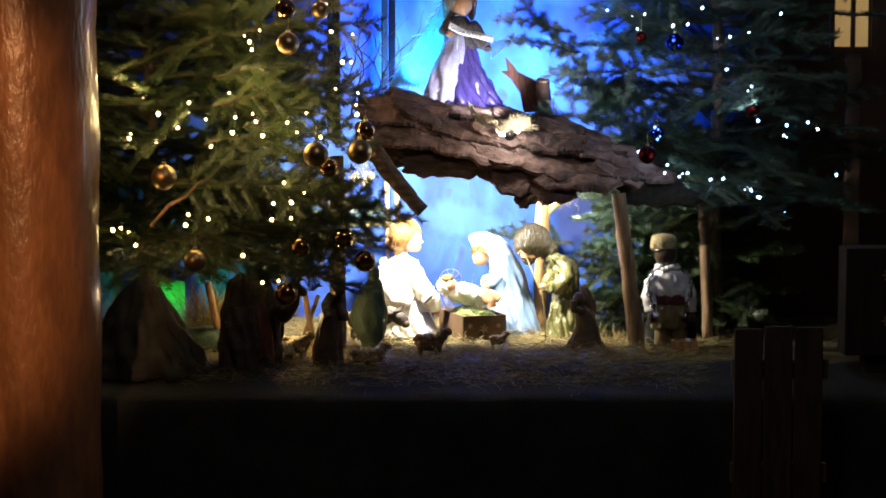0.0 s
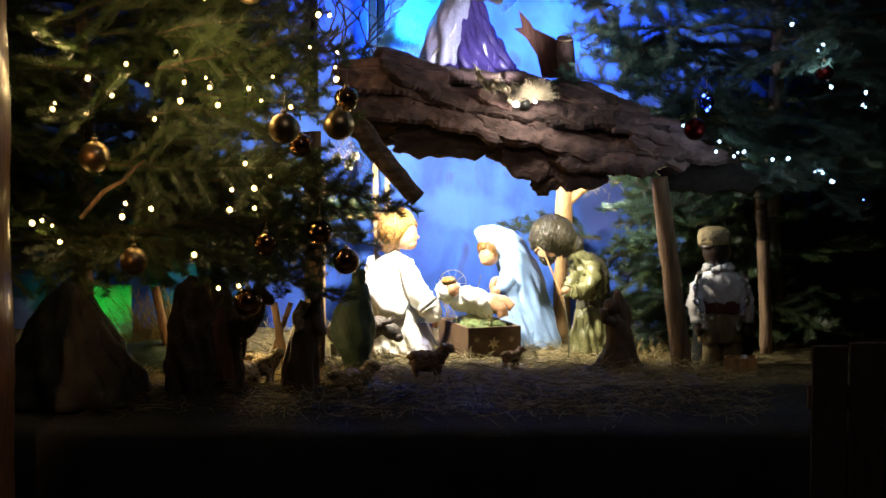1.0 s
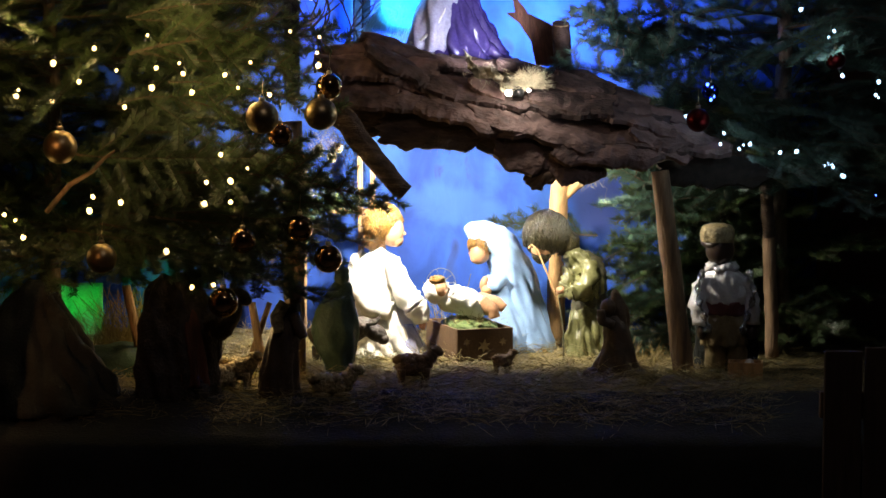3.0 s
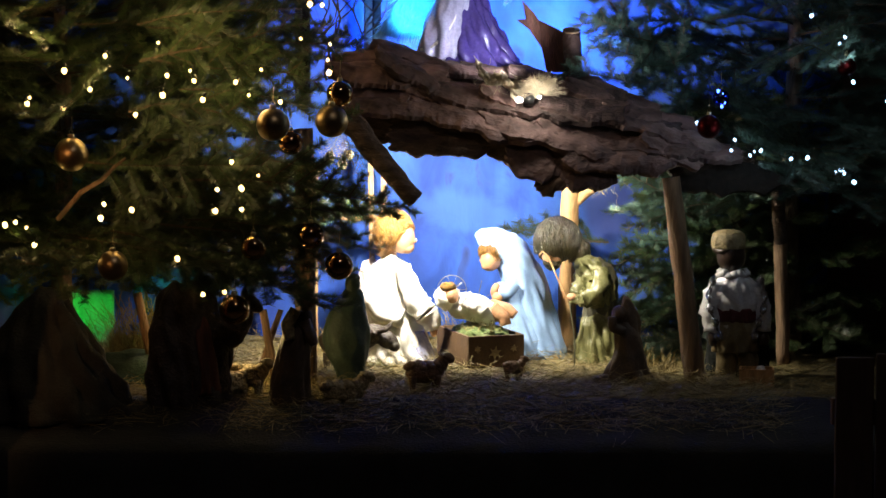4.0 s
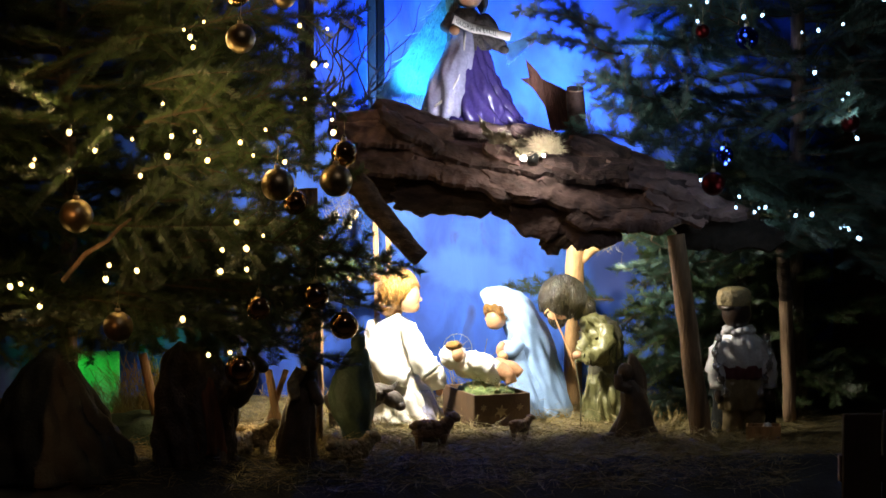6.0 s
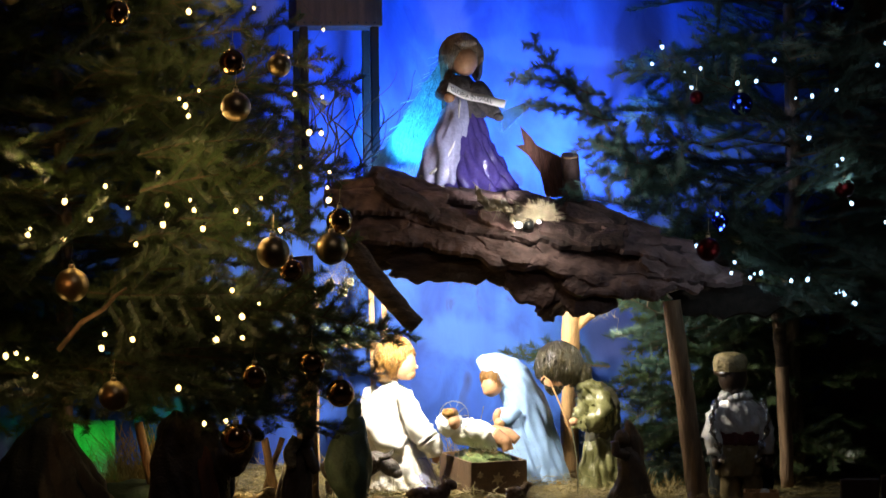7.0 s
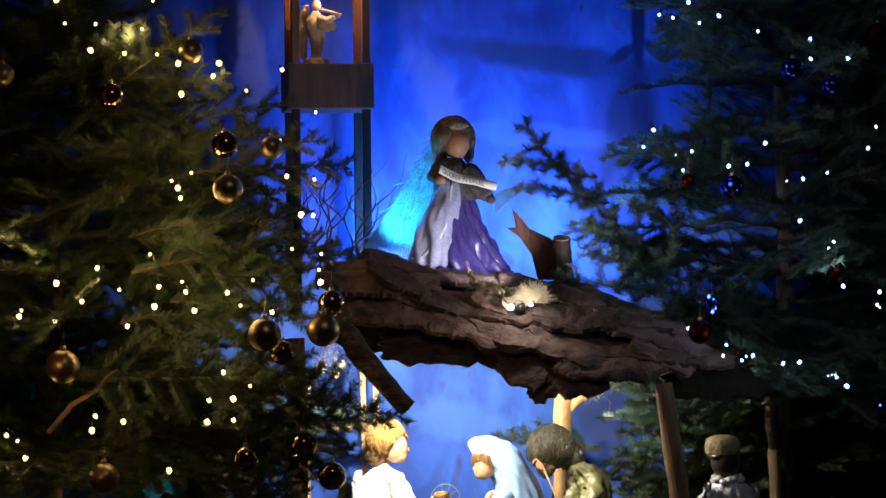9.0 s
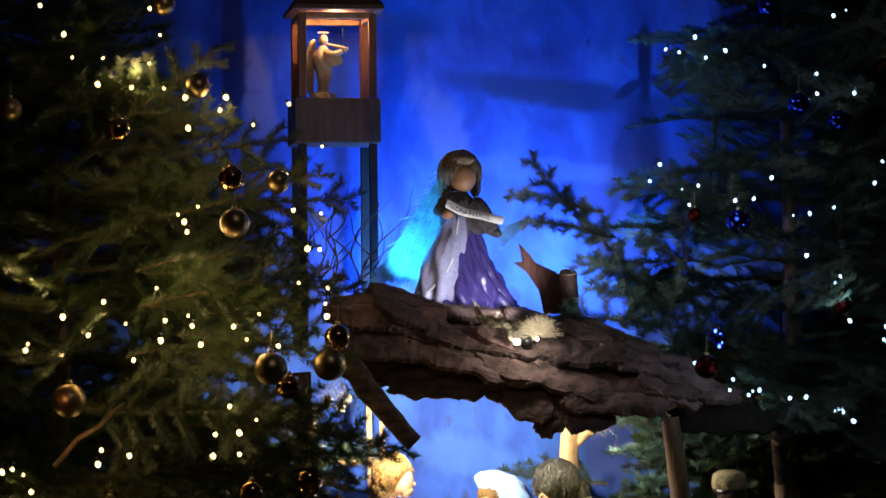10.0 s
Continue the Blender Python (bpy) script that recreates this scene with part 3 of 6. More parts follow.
SLABS = (
    ((-0.161, 0.060, 0.963), 0.36, 0.15, -9, 44, 0), ((-0.015, 0.050, 0.923), 0.40, 0.13, -20, 40, 0), ((0.138, 0.040, 0.882), 0.40, 0.13, -18, 38, 0),
    ((0.335, 0.040, 0.855), 0.44, 0.13, -12, 40, 0), ((0.514, 0.040, 0.831), 0.44, 0.13, -10, 40, 0), ((0.677, 0.040, 0.786), 0.40, 0.12, -12, 44, 0),
    ((-0.219, 0.020, 0.889), 0.24, 0.14, -4, 46, 0), ((-0.083, 0.010, 0.855), 0.40, 0.11, -7, 44, 0), ((0.129, 0.000, 0.812), 0.46, 0.12, -14, 44, 0),
    ((0.341, -0.010, 0.771), 0.46, 0.12, -13, 46, 0), ((0.545, 0.000, 0.757), 0.44, 0.12, -6, 46, 0), ((0.725, 0.010, 0.733), 0.36, 0.10, -10, 48, 0),
)
MORE_SLABS = (
    ((-0.143, 0.010, 0.784), 0.34, 0.10, -10, 82, 1), ((0.027, 0.000, 0.754), 0.36, 0.11, -8, 80, 1), ((0.197, -0.010, 0.734), 0.34, 0.10, -10, 80, 1),
    ((0.365, -0.040, 0.688), 0.34, 0.14, -14, 64, 0), ((0.535, -0.030, 0.704), 0.34, 0.11, -2, 64, 0), ((0.869, 0.060, 0.635), 0.36, 0.10, -5, 70, 2),
    ((-0.230, 0.100, 1.004), 0.20, 0.08, 6, 36, 0), ((-0.084, 0.120, 0.997), 0.26, 0.08, -12, 34, 0), ((0.062, 0.140, 0.963), 0.32, 0.09, -10, 34, 0), ((0.218, 0.150, 0.935), 0.32, 0.09, -6, 34, 0),
    ((0.374, 0.140, 0.918), 0.34, 0.09, -8, 36, 0), ((0.527, 0.100, 0.877), 0.30, 0.10, -14, 40, 0), ((0.698, 0.080, 0.813), 0.28, 0.08, -18, 42, 0),
    ((0.340, -0.040, 0.627), 0.13, 0.07, 40, 80, 1),
    ((0.040, 0.110, 0.905), 0.46, 0.16, -12, 60, 0), ((0.330, 0.110, 0.880), 0.46, 0.16, -10, 60, 0),
)
lift = random.Random(12)
for k, ((cx, cy, cz), length, width, roll, tilt, dark) in enumerate(SLABS + MORE_SLABS):
    flat = lift.uniform(12, 24) if tilt < 60 else 8
    bark_slab(stable, (cx, cy - lift.uniform(0, 0.03), cz), length, width * 1.12, roll, tilt - flat, k + 1, (BARK, BARK_DARK, BOARD_BLACK)[dark])
chip = random.Random(6)
for k in range(9):
    s = (k + chip.random()) / 9
    low, high = Vector((-0.227, -0.030, 0.814)).lerp(Vector((0.737, -0.040, 0.705)), s), Vector((-0.228, 0.020, 0.966)).lerp(Vector((0.742, 0.010, 0.796)), s)
    bark_slab(stable, low.lerp(high, chip.random()), chip.uniform(0.10, 0.22), chip.uniform(0.05, 0.085), -11 + chip.uniform(-16, 16), chip.uniform(36, 62), 60 + k, BARK, 0.1)



def bark_shard(parent):
    """A split shard of bark with two splinter points."""
    bm = bmesh.new()
    front = [(0.02, -0.02), (0.018, 0.085), (-0.02, 0.112), (-0.085, 0.142), (-0.100, 0.165), (-0.137, 0.205), (-0.114, 0.152), (-0.124, 0.146), (-0.152, 0.143), (-0.112, 0.112), (-0.075, 0.055), (-0.06, -0.02)]
    va = [bm.verts.new((x, 0.02 * math.sin(z * 14) + 0.02 * math.sin(x * 22), z)) for x, z in front]
    vb = [bm.verts.new((x, 0.02 * math.sin(z * 14) + 0.02 * math.sin(x * 22) + 0.010, z)) for x, z in front]
    bm.faces.new(va)
    bm.faces.new(tuple(reversed(vb)))
    for i in range(len(front)):
        j = (i + 1) % len(front)
        bm.faces.new((va[j], va[i], vb[i], vb[j]))
    bmesh.ops.triangulate(bm, faces=bm.faces[:])
    bmesh.ops.recalc_face_normals(bm, faces=bm.faces[:])
    part("bark_shard", bm, BARK_RED, parent, "split bark shard pointing up", place=Matrix.Translation((0.386, 0.240, 0.958)))


bark_shard(stable)


def fibres(name, parent, centre, spread, count, length, material, seed, label="", down=0.5):
    rnd = random.Random(seed)
    bm = bmesh.new()
    for _ in range(count):
        p = Vector(centre) + Vector([rnd.gauss(0, s) for s in spread])
        d = Vector((rnd.gauss(0, 0.6), rnd.gauss(0, 0.4), -down + rnd.gauss(0, 0.5))).normalized()
        L = rnd.uniform(*length)
        q = p + d * L * 0.5
        r = q + (d + Vector((rnd.gauss(0, .5), rnd.gauss(0, .5), rnd.gauss(0, .5)))).normalized() * L * 0.5
        tube(bm, (p, q, r), 0.0006, n=3, cap=False)
    return tagged(part(name, bm, material, parent, label), kind="stuff")


fibres("frayed_bark", stable, (0.051, -0.060, 0.716), (0.03, 0.01, 0.006), 50, (0.02, 0.05), BARK_DARK, 1)
fibres("frayed_bark", stable, (-0.250, -0.150, 0.715), (0.035, 0.015, 0.025), 200, (0.03, 0.08), BARK_DARK, 2)
fibres("frayed_bark", stable, (0.491, 0.300, 0.600), (0.03, 0.02, 0.012), 60, (0.03, 0.06), STRAW, 3)
fibres("frayed_bark", stable, (0.192, -0.060, 0.706), (0.04, 0.01, 0.006), 24, (0.02, 0.04), BARK_DARK, 4)


def slat(parent, name, a, b, width, material, label=""):
    a, b = Vector(a), Vector(b)
    d = b - a
    bm = bmesh.new()
    box(bm, (width, 0.018, d.length), bevel=0.003)
    part(name, bm, material, parent, label, place=Matrix.Translation((a + b) / 2) @ d.to_track_quat("Z", "Y").to_matrix().to_4x4())


window = holder("window_lattice", (0.016, 0, 0), "pale wooden lattice frame at the stable's back", "lattice")
slat(window, "upright", (-0.239, 0.600, -0.016), (-0.248, 0.600, 0.638), 0.026, LOG)
slat(window, "upright", (-0.202, 0.615, -0.018), (-0.206, 0.615, 0.637), 0.022, PLANK)
slat(window, "rail", (-0.403, 0.580, 0.459), (-0.155, 0.580, 0.459), 0.024, PLANK)
slat(window, "upright", (-0.432, 0.580, -0.013), (-0.427, 0.580, 0.639), 0.02, LOG)
slat(window, "board", (-0.457, 0.300, 0.596), (-0.451, 0.300, 0.710), 0.045, PLANK, "pale lit end of a board")


def netting():
    bm = bmesh.new()
    for i in range(12):
        x = -0.04 + 0.08 * i / 11
        tube(bm, [(x + 0.006 * math.sin(k + i), 0.004 * math.sin(k * 1.3 + i), -0.075 * k / 8 - 0.012 * math.sin(i * 0.6)) for k in range(9)], 0.0008, n=4)
    for k in range(10):
        z = -0.075 * k / 9
        tube(bm, [(-0.04 + 0.08 * i / 10, 0.004 * math.sin(i * 1.3 + k), z - 0.012 * math.sin(i * 0.66)) for i in range(11)], 0.0008, n=4)
    thing("hanging_net", bm, BURLAP, (-0.341, 0.300, 0.738), "beige open-weave net hanging under the roof", "net")
    bm = bmesh.new()
    for x, z, r in ((-0.03, -0.08, 0.017), (0.012, -0.1, 0.015), (0.035, -0.07, 0.013)):
        ball(bm, (x, 0, z), (r, r * 0.6, r * 1.2), rough=0.3, seed=x * 50)
    thing("burlap_bundle", bm, BURLAP, (-0.324, 0.320, 0.748), "small beige burlap bundles under the roof", "bundle")


netting()


def tuft_of_strands(parent, centre, count):
    """A dome of frayed strands that fan out from one knot."""
    rnd = random.Random(21)
    bm = bmesh.new()
    for _ in range(count):
        a, b = rnd.uniform(-1.9, 1.5), rnd.uniform(-0.6, 0.5)
        d = Vector((math.sin(a) * math.cos(b), -math.sin(b), math.cos(a) * math.cos(b)))
        L = rnd.uniform(0.035, 0.075)
        p = Vector(centre) + d * 0.008
        q = p + d * L * 0.6 + Vector((rnd.gauss(0, .003), rnd.gauss(0, .003), rnd.gauss(0, .003)))
        r = q + (d + Vector((rnd.gauss(0, .4), rnd.gauss(0, .4), -0.4 + rnd.gauss(0, .3)))).normalized() * L * 0.4
        tube(bm, (p, q, r), 0.0006, n=3, cap=False)
    tagged(part("burlap_tuft", bm, BURLAP, parent, "fan of frayed pale burlap strands"), kind="stuff")


def nest_lamp():
    h = holder("nest_lamp", (0.248, 0.000, 0.898), "small lit spotlight wrapped in burlap and straw on the roof", "lamp")
    bm = bmesh.new()
    nx, ny = 26, 12
    rows = []
    for j in range(ny + 1):
        row = []
        for i in range(nx + 1):
            u, v = i / nx - 0.5, j / ny - 0.5
            w = 0.8 + 0.6 * u
            n = noise.noise_vector(Vector((u * 7, v * 6, 2)))
            row.append(bm.verts.new((0.03 + u * 0.13 + 0.01 * n.x, 0.03 + 0.03 * n.y + 0.07 * abs(v) + 0.05 * v, -0.01 + v * 0.07 * w + 0.02 * n.z)))
        rows.append(row)
    for j in range(ny):
        for i in range(nx):
            bm.faces.new((rows[j][i], rows[j][i + 1], rows[j + 1][i + 1], rows[j + 1][i]))
    wrap = part("burlap_wrap", bm, BURLAP, h, "crumpled pale burlap", smooth=True)
    wrap.modifiers.new("thickness", "SOLIDIFY").thickness = 0.003
    tuft_of_strands(h, (0.05, -0.03, -0.025), 480)
    bm = bmesh.new()
    rows = []
    for i in range(19):
        s = i / 18
        x, z = -0.145 + 0.115 * s, 0.075 - 0.10 * s - 0.02 * math.sin(s * 6)
        rows.append([bm.verts.new((x + 0.006 * math.sin(i * 2.1 + k), 0.02 - 0.05 * s + 0.012 * math.sin(k * 1.9 + i), z + (k - 2) * 0.009)) for k in range(5)])
    for a, b in zip(rows, rows[1:]):
        for k in range(4):
            bm.faces.new((a[k], b[k], b[k + 1], a[k + 1]))
    strip = part("burlap_strip", bm, BURLAP, h, "frayed pale burlap strip", smooth=True)
    strip.modifiers.new("thickness", "SOLIDIFY").thickness = 0.002
    fibres("straw", h, (-0.09, -0.01, 0.02), (0.03, 0.01, 0.025), 40, (0.015, 0.035), BURLAP, 8, "loose pale fibres", 0.3)
    bm = bmesh.new()
    loft(bm, [(0, 0, 0, 0.016, 0.016), (0, 0, 0.03, 0.02, 0.02), (0, 0, 0.032, 0.017, 0.017), (0, 0, 0.022, 0.012, 0.012)], n=20)
    part("shade", bm, BLACK_METAL, h, "black lamp shade", smooth=True, place=pose(0.012, -0.045, -0.052, -35, 0, 0))
    bm = bmesh.new()
    ball(bm, (0, 0, 0), (0.011, 0.009, 0.009), seg=14)
    part("bulb", bm, LAMP_HOT, h, "bright white bulb", smooth=True, place=pose(-0.016, -0.04, -0.038))
    bm = bmesh.new()
    ball(bm, (0, 0, 0), (0.006, 0.005, 0.005), seg=10)
    part("bulb", bm, LAMP_HOT, h, "bright white bulb", smooth=True, place=pose(0.045, -0.035, -0.03))


nest_lamp()


LANTERN_WOOD = mat("red_brown_wood", (0.20, 0.085, 0.04), 0.6, vary=0.35, scale=8, bump=0.3, stretch=(5, 5, 0.6))


# ---- the lantern tower ----
def lantern_tower():
    t = holder("lantern_tower", Matrix.Translation((-0.340, 0.620, 1.095)) @ pose(0, 0, 0, 0, 0, 10), "tall dark wooden lantern tower with a lit open top", "lantern")
    x, d = 0.115, 0.10
    top = 0.82
    for sx in (-1, 1):
        for sy in (-1, 1):
            bm = bmesh.new()
            box(bm, (0.026, 0.026, 0.66), (sx * x, sy * d, 0.068), 0.003)
            # near-black tone keeps the legs shaded beside the blue lamp
            part("leg", bm, BOARD_BLACK, t)
            bm = bmesh.new()
            box(bm, (0.026, 0.026, top - 0.549), (sx * x, sy * d, (top + 0.549) / 2), 0.003)
            part("post", bm, LANTERN_WOOD, t)
    bm = bmesh.new()
    box(bm, (2 * x + 0.05, 2 * d + 0.03, 0.146), (0, 0, 0.473), 0.004)
    part("base_box", bm, BOARD, t, "dark wooden box under the lantern floor")
    for k in range(9):
        bm = bmesh.new()
        ball(bm, (0, 0, 0), (0.003, 0.002, 0.003), seg=8)
        part("nail", bm, BLACK_METAL, t, place=pose(-x + k * x / 4, -d - 0.016, 0.411))
    for z in (0.815,):
        for sy in (-1, 1):
            bm = bmesh.new()
            box(bm, (2 * x - 0.03, 0.018, 0.02), (0, sy * d, z), 0.002)
            part("lintel", bm, PLANK, t)
        for sx in (-1, 1):
            bm = bmesh.new()
            box(bm, (0.018, 2 * d - 0.03, 0.02), (sx * x, 0, z), 0.002)
            part("lintel", bm, PLANK, t)
    bm = bmesh.new()
    loft(bm, [(0, 0, 0.832, 0.21, 0.21), (0, 0, 0.845, 0.21, 0.21), (0, 0, 1.03, 0.02, 0.02)], n=4)
    part("roof", bm, BOARD, t, "dark pyramid roof", place=pose(0, 0, 0, 0, 0, 45))
    fibres("thatch_fringe", t, (0.13, -0.10, 0.83), (0.02, 0.02, 0.004), 40, (0.03, 0.06), STRAW, 31)
    bm = bmesh.new()
    ball(bm, (0, 0, 0), (0.006, 0.006, 0.006), seg=12)
    part("bulb", bm, mat("lantern_bulb_glass", (1, 0.8, 0.5), emit=(1.0, 0.6, 0.28), power=14), t, "glowing warm bulb", smooth=True, place=pose(0.0, -0.085, 0.814))
    for xx, zz in ((-0.03, 0.0), (0.03, 0.0)):
        bm = bmesh.new()
        tube(bm, ((xx, -0.02, 0.81), (xx * 0.8, -0.02, 0.66)), 0.0008, n=4)
        part("wire", bm, WIRE, t)


lantern_tower()

# ---- dolls and figures: each is one plain mesh ----
def sc(keys, k=U):
    return [tuple(v * k for v in key[:5]) + tuple(key[5:]) for key in keys]


def pt(*v):
    return tuple(a * U for a in v)


def robe(bm, keys, m=0, folds=7, depth=0.07, phase=0.0, n=60, steps=7, wobble=0.07):
    return loft(bm, smooth_rings(sc(keys), steps), m, n, folds, depth, phase + 0.001, wobble)


def crumple(bm, first, amp, freq, pull=(1, 1, 0.4), seed=0.0):
    """Soft creases pushed into the vertices made since the given count."""
    bm.verts.ensure_lookup_table()
    bm.normal_update()
    moved = []
    for v in bm.verts[first:]:
        q = Vector((v.co.x * pull[0], v.co.y * pull[1], v.co.z * pull[2])) * freq / U * 0.01 + Vector((seed, 0, seed * 2))
        h = 1 - 2.2 * abs(noise.noise(q)) + 0.5 * noise.noise(q * 2.3)
        moved.append((v, v.normal * amp * U * h))
    for v, d in moved:
        v.co += d


def sleeve(bm, pts, radii, m=0, rough=0.25, seed=0.0):
    p = [Vector(pt(*q)) for q in pts]
    dense, rr = [], []
    for i in range(len(p) - 1):
        for s in range(5):
            dense.append(p[i].lerp(p[i + 1], s / 5))
            rr.append((radii[i] + (radii[i + 1] - radii[i]) * s / 5) * U)
    dense.append(p[-1])
    rr.append(radii[-1] * U)
    return tube(bm, dense, rr, m, 16, rough, seed)


def lump(bm, c, r, m=0, turn=None, rough=0.0, seed=0.0, seg=22, freq=3.0):
    return ball(bm, pt(*c), pt(*r), m, turn, rough, seed, seg, freq)


def hair_cap(bm, c, r, m, turn=None, seed=1.0):
    """Wavy hair: a slightly rough shell with soft locks along its rim."""
    lump(bm, c, r, m, turn, 0.07, seed, 34, 3.5)
    rnd = random.Random(int(seed * 10))
    for k in range(15):
        a = 2 * math.pi * k / 15
        x, y = c[0] + r[0] * 0.78 * math.cos(a), c[1] + r[1] * 0.78 * math.sin(a)
        if y < c[1] - r[1] * 0.45:
            continue
        z = c[2] - r[2] * rnd.uniform(0.15, 0.45)
        lump(bm, (x, y, z), (r[0] * 0.24, r[1] * 0.24, r[2] * 0.5), m, None, 0.12, seed + k, 12)


def strands(bm, c, r, m, face, count=240, seed=1, wave=2.2, low=-0.75, grow=1.03):
    """Wavy locks laid over a head from the crown down, leaving the face free."""
    rnd = random.Random(seed)
    f = Vector(face[:3])
    for _ in range(count):
        a, wd = rnd.uniform(0, 2 * math.pi), rnd.uniform(1.0, 2.4)
        top, end = rnd.uniform(0.05, 0.75), rnd.uniform(1.4, math.acos(low))
        lift, ph, twist = grow + rnd.uniform(-0.02, 0.09), rnd.uniform(0, 6.3), rnd.uniform(-0.5, 0.5)
        last = None
        for i in range(9):
            th = top + (end - top) * i / 8
            an = a + twist * i / 8 + wave * 0.05 * math.sin(ph + i * 1.3)
            k = lift + 0.03 * math.sin(ph * 2 + i * 1.1)
            p = Vector((c[0] + r[0] * k * math.sin(th) * math.cos(an), c[1] + r[1] * k * math.sin(th) * math.sin(an), c[2] + r[2] * k * math.cos(th)))
            if (p - f).length < face[3]:
                break
            s = Vector((-math.sin(an), math.cos(an), 0.15)) * wd * (1 - 0.6 * i / 8)
            out = Vector((math.sin(th) * math.cos(an), math.sin(th) * math.sin(an), math.cos(th))) * wd * 0.8
            ring = [bm.verts.new(Vector(q) * U) for q in (p - s, p + out, p + s)]
            if last:
                for j in range(2):
                    face_made = bm.faces.new((last[j], last[j + 1], ring[j + 1], ring[j]))
                    face_made.material_index = m
                    face_made.smooth = True
            last = ring


def seated_angel():
    bm = bmesh.new()
    # skirt over the knees, then the upright body
    robe(bm, ((28, -8, -2, 62, 48), (26, -8, 14, 60, 48), (18, -6, 46, 56, 46), (4, -2, 84, 52, 42), (-2, 0, 104, 46, 36)), 0, 12, 0.09, 0.2, 90)
    crumple(bm, 0, 5, 4.0, (1, 1, 0.25), 1.0)
    first = len(bm.verts)
    robe(bm, ((0, 0, 84, 47, 36), (0, 0, 110, 44, 34), (3, 0, 140, 38, 30), (6, 0, 166, 36, 26), (8, 0, 182, 29, 20), (8, 0, 194, 13, 13), (8, 0, 202, 10, 10)), 0, 9, 0.05, 0.8, 80)
    crumple(bm, first, 3.5, 4.0, (1, 1, 0.3), 3.0)
    # fluffy fold of cloth behind the shoulder
    first = len(bm.verts)
    lump(bm, (-30, 24, 140), (24, 14, 50), 0, spun((0, 5, 0)), 0.12, 3.0, 36)
    lump(bm, (-34, 20, 92), (20, 14, 40), 0, spun((0, -4, 0)), 0.15, 5.0, 36)
    crumple(bm, first, 4, 7.0, (1, 1, 0.6), 7.0)
    # lilac edge of the skirt
    robe(bm, ((70, -28, -2, 22, 24), (66, -28, 26, 20, 23), (58, -24, 58, 12, 14)), 1, 7, 0.14, 1.0)
    # sleeves with wide cuffs
    first = len(bm.verts)
    sleeve(bm, ((28, -22, 176), (42, -34, 148), (56, -42, 116), (74, -46, 92)), (17, 21, 24, 24), 0, 0.2, 2.0)
    sleeve(bm, ((72, -46, 94), (84, -44, 78), (88, -42, 62)), (25, 21, 15), 0, 0.25, 3.0)
    sleeve(bm, ((-18, -20, 170), (-30, -28, 128), (-8, -42, 92), (30, -48, 84)), (17, 21, 21, 17), 0, 0.2, 4.0)
    crumple(bm, first, 3, 6.0, (1, 1, 0.6), 5.0)
    lump(bm, (88, -44, 58), (7, 7, 9), 2)
    # head in profile, hair combed to a rounded bob
    lump(bm, (30, -6, 230), (23, 24, 29), 2, None, 0, 0, 30)
    lump(bm, (38, -8, 214), (14, 16, 13), 2, None, 0, 0, 20)
    lump(bm, (53, -8, 226), (4, 4, 4), 2)
    lump(bm, (8, 0, 206), (12, 12, 14), 2)
    hair_cap(bm, (14, 2, 242), (36, 35, 38), 3, spun((0, -18, 0)), 1.3)
    strands(bm, (13, 2, 240), (36, 35, 40), 3, (42, -14, 222, 30), 420, 3, 3.0, -0.7, 1.0)
    lump(bm, (-6, 0, 216), (20, 26, 24), 3, None, 0.1, 4.2)
    thing("angel_doll", bm, (WHITE_CLOTH, LILAC, SKIN, BLOND), (-0.174, 0.380, 0.019), "seated blond doll in a long white robe, brightly lit", "doll")


def mary_doll():
    bm = bmesh.new()
    # one long veil from the crown to the ground, leaning forward at the head
    robe(bm, ((40, 4, -2, 45, 42), (38, 4, 16, 45, 42), (30, 4, 46, 44, 41), (13, 4, 106, 43, 39), (2, 3, 148, 40, 36), (-14, 2, 184, 38, 34), (-31, 0, 206, 42, 33), (-44, 0, 222, 42, 32), (-52, 0, 233, 35, 27), (-53, 0, 240, 18, 15), (-53, 0, 242, 4, 4)), 0, 8, 0.05, 0.4, 110, 8, 0.03)
    crumple(bm, 0, 3.0, 3.0, (1, 1, 0.2), 2.0)
    # dress below the hands
    first = len(bm.verts)
    robe(bm, ((4, -26, -2, 34, 24), (-4, -26, 50, 30, 22), (-18, -22, 100, 24, 18), (-28, -16, 140, 16, 14)), 0, 7, 0.09, 1.7, 60)
    crumple(bm, first, 3, 4.0, (1, 1, 0.25), 6.0)
    lump(bm, (-58, -10, 186), (20, 21, 25), 1, spun((0, 28, 0)), 0, 0, 28)
    lump(bm, (-67, -12, 174), (11, 13, 10), 1)
    lump(bm, (-78, -12, 183), (3.5, 4, 3.2), 1)
    lump(bm, (-58, -4, 202), (25, 25, 21), 2, spun((0, 34, 0)), 0.08, 2.0)
    strands(bm, (-54, -6, 196), (26, 26, 27), 2, (-70, -20, 180, 21), 220, 5, 2.0, -0.5, 1.02)
    sleeve(bm, ((-16, -34, 142), (-30, -40, 124), (-46, -40, 126)), (14, 13, 9), 0, 0.15, 1.0)
    lump(bm, (-52, -40, 130), (8, 8, 14), 1, spun((0, 20, 0)))
    lump(bm, (-48, -44, 116), (10, 8, 10), 4, None, 0.2)
    robe(bm, ((42, -4, -6, 40, 34), (40, -4, 3, 41, 35)), 4, 6, 0.05)
    thing("mary_doll", bm, (BLUE_CLOTH, SKIN, BLOND, WHITE_CLOTH, PLANK), (0.261, 0.480, 0.020), "kneeling doll in a long pale blue veil, looking down", "doll")


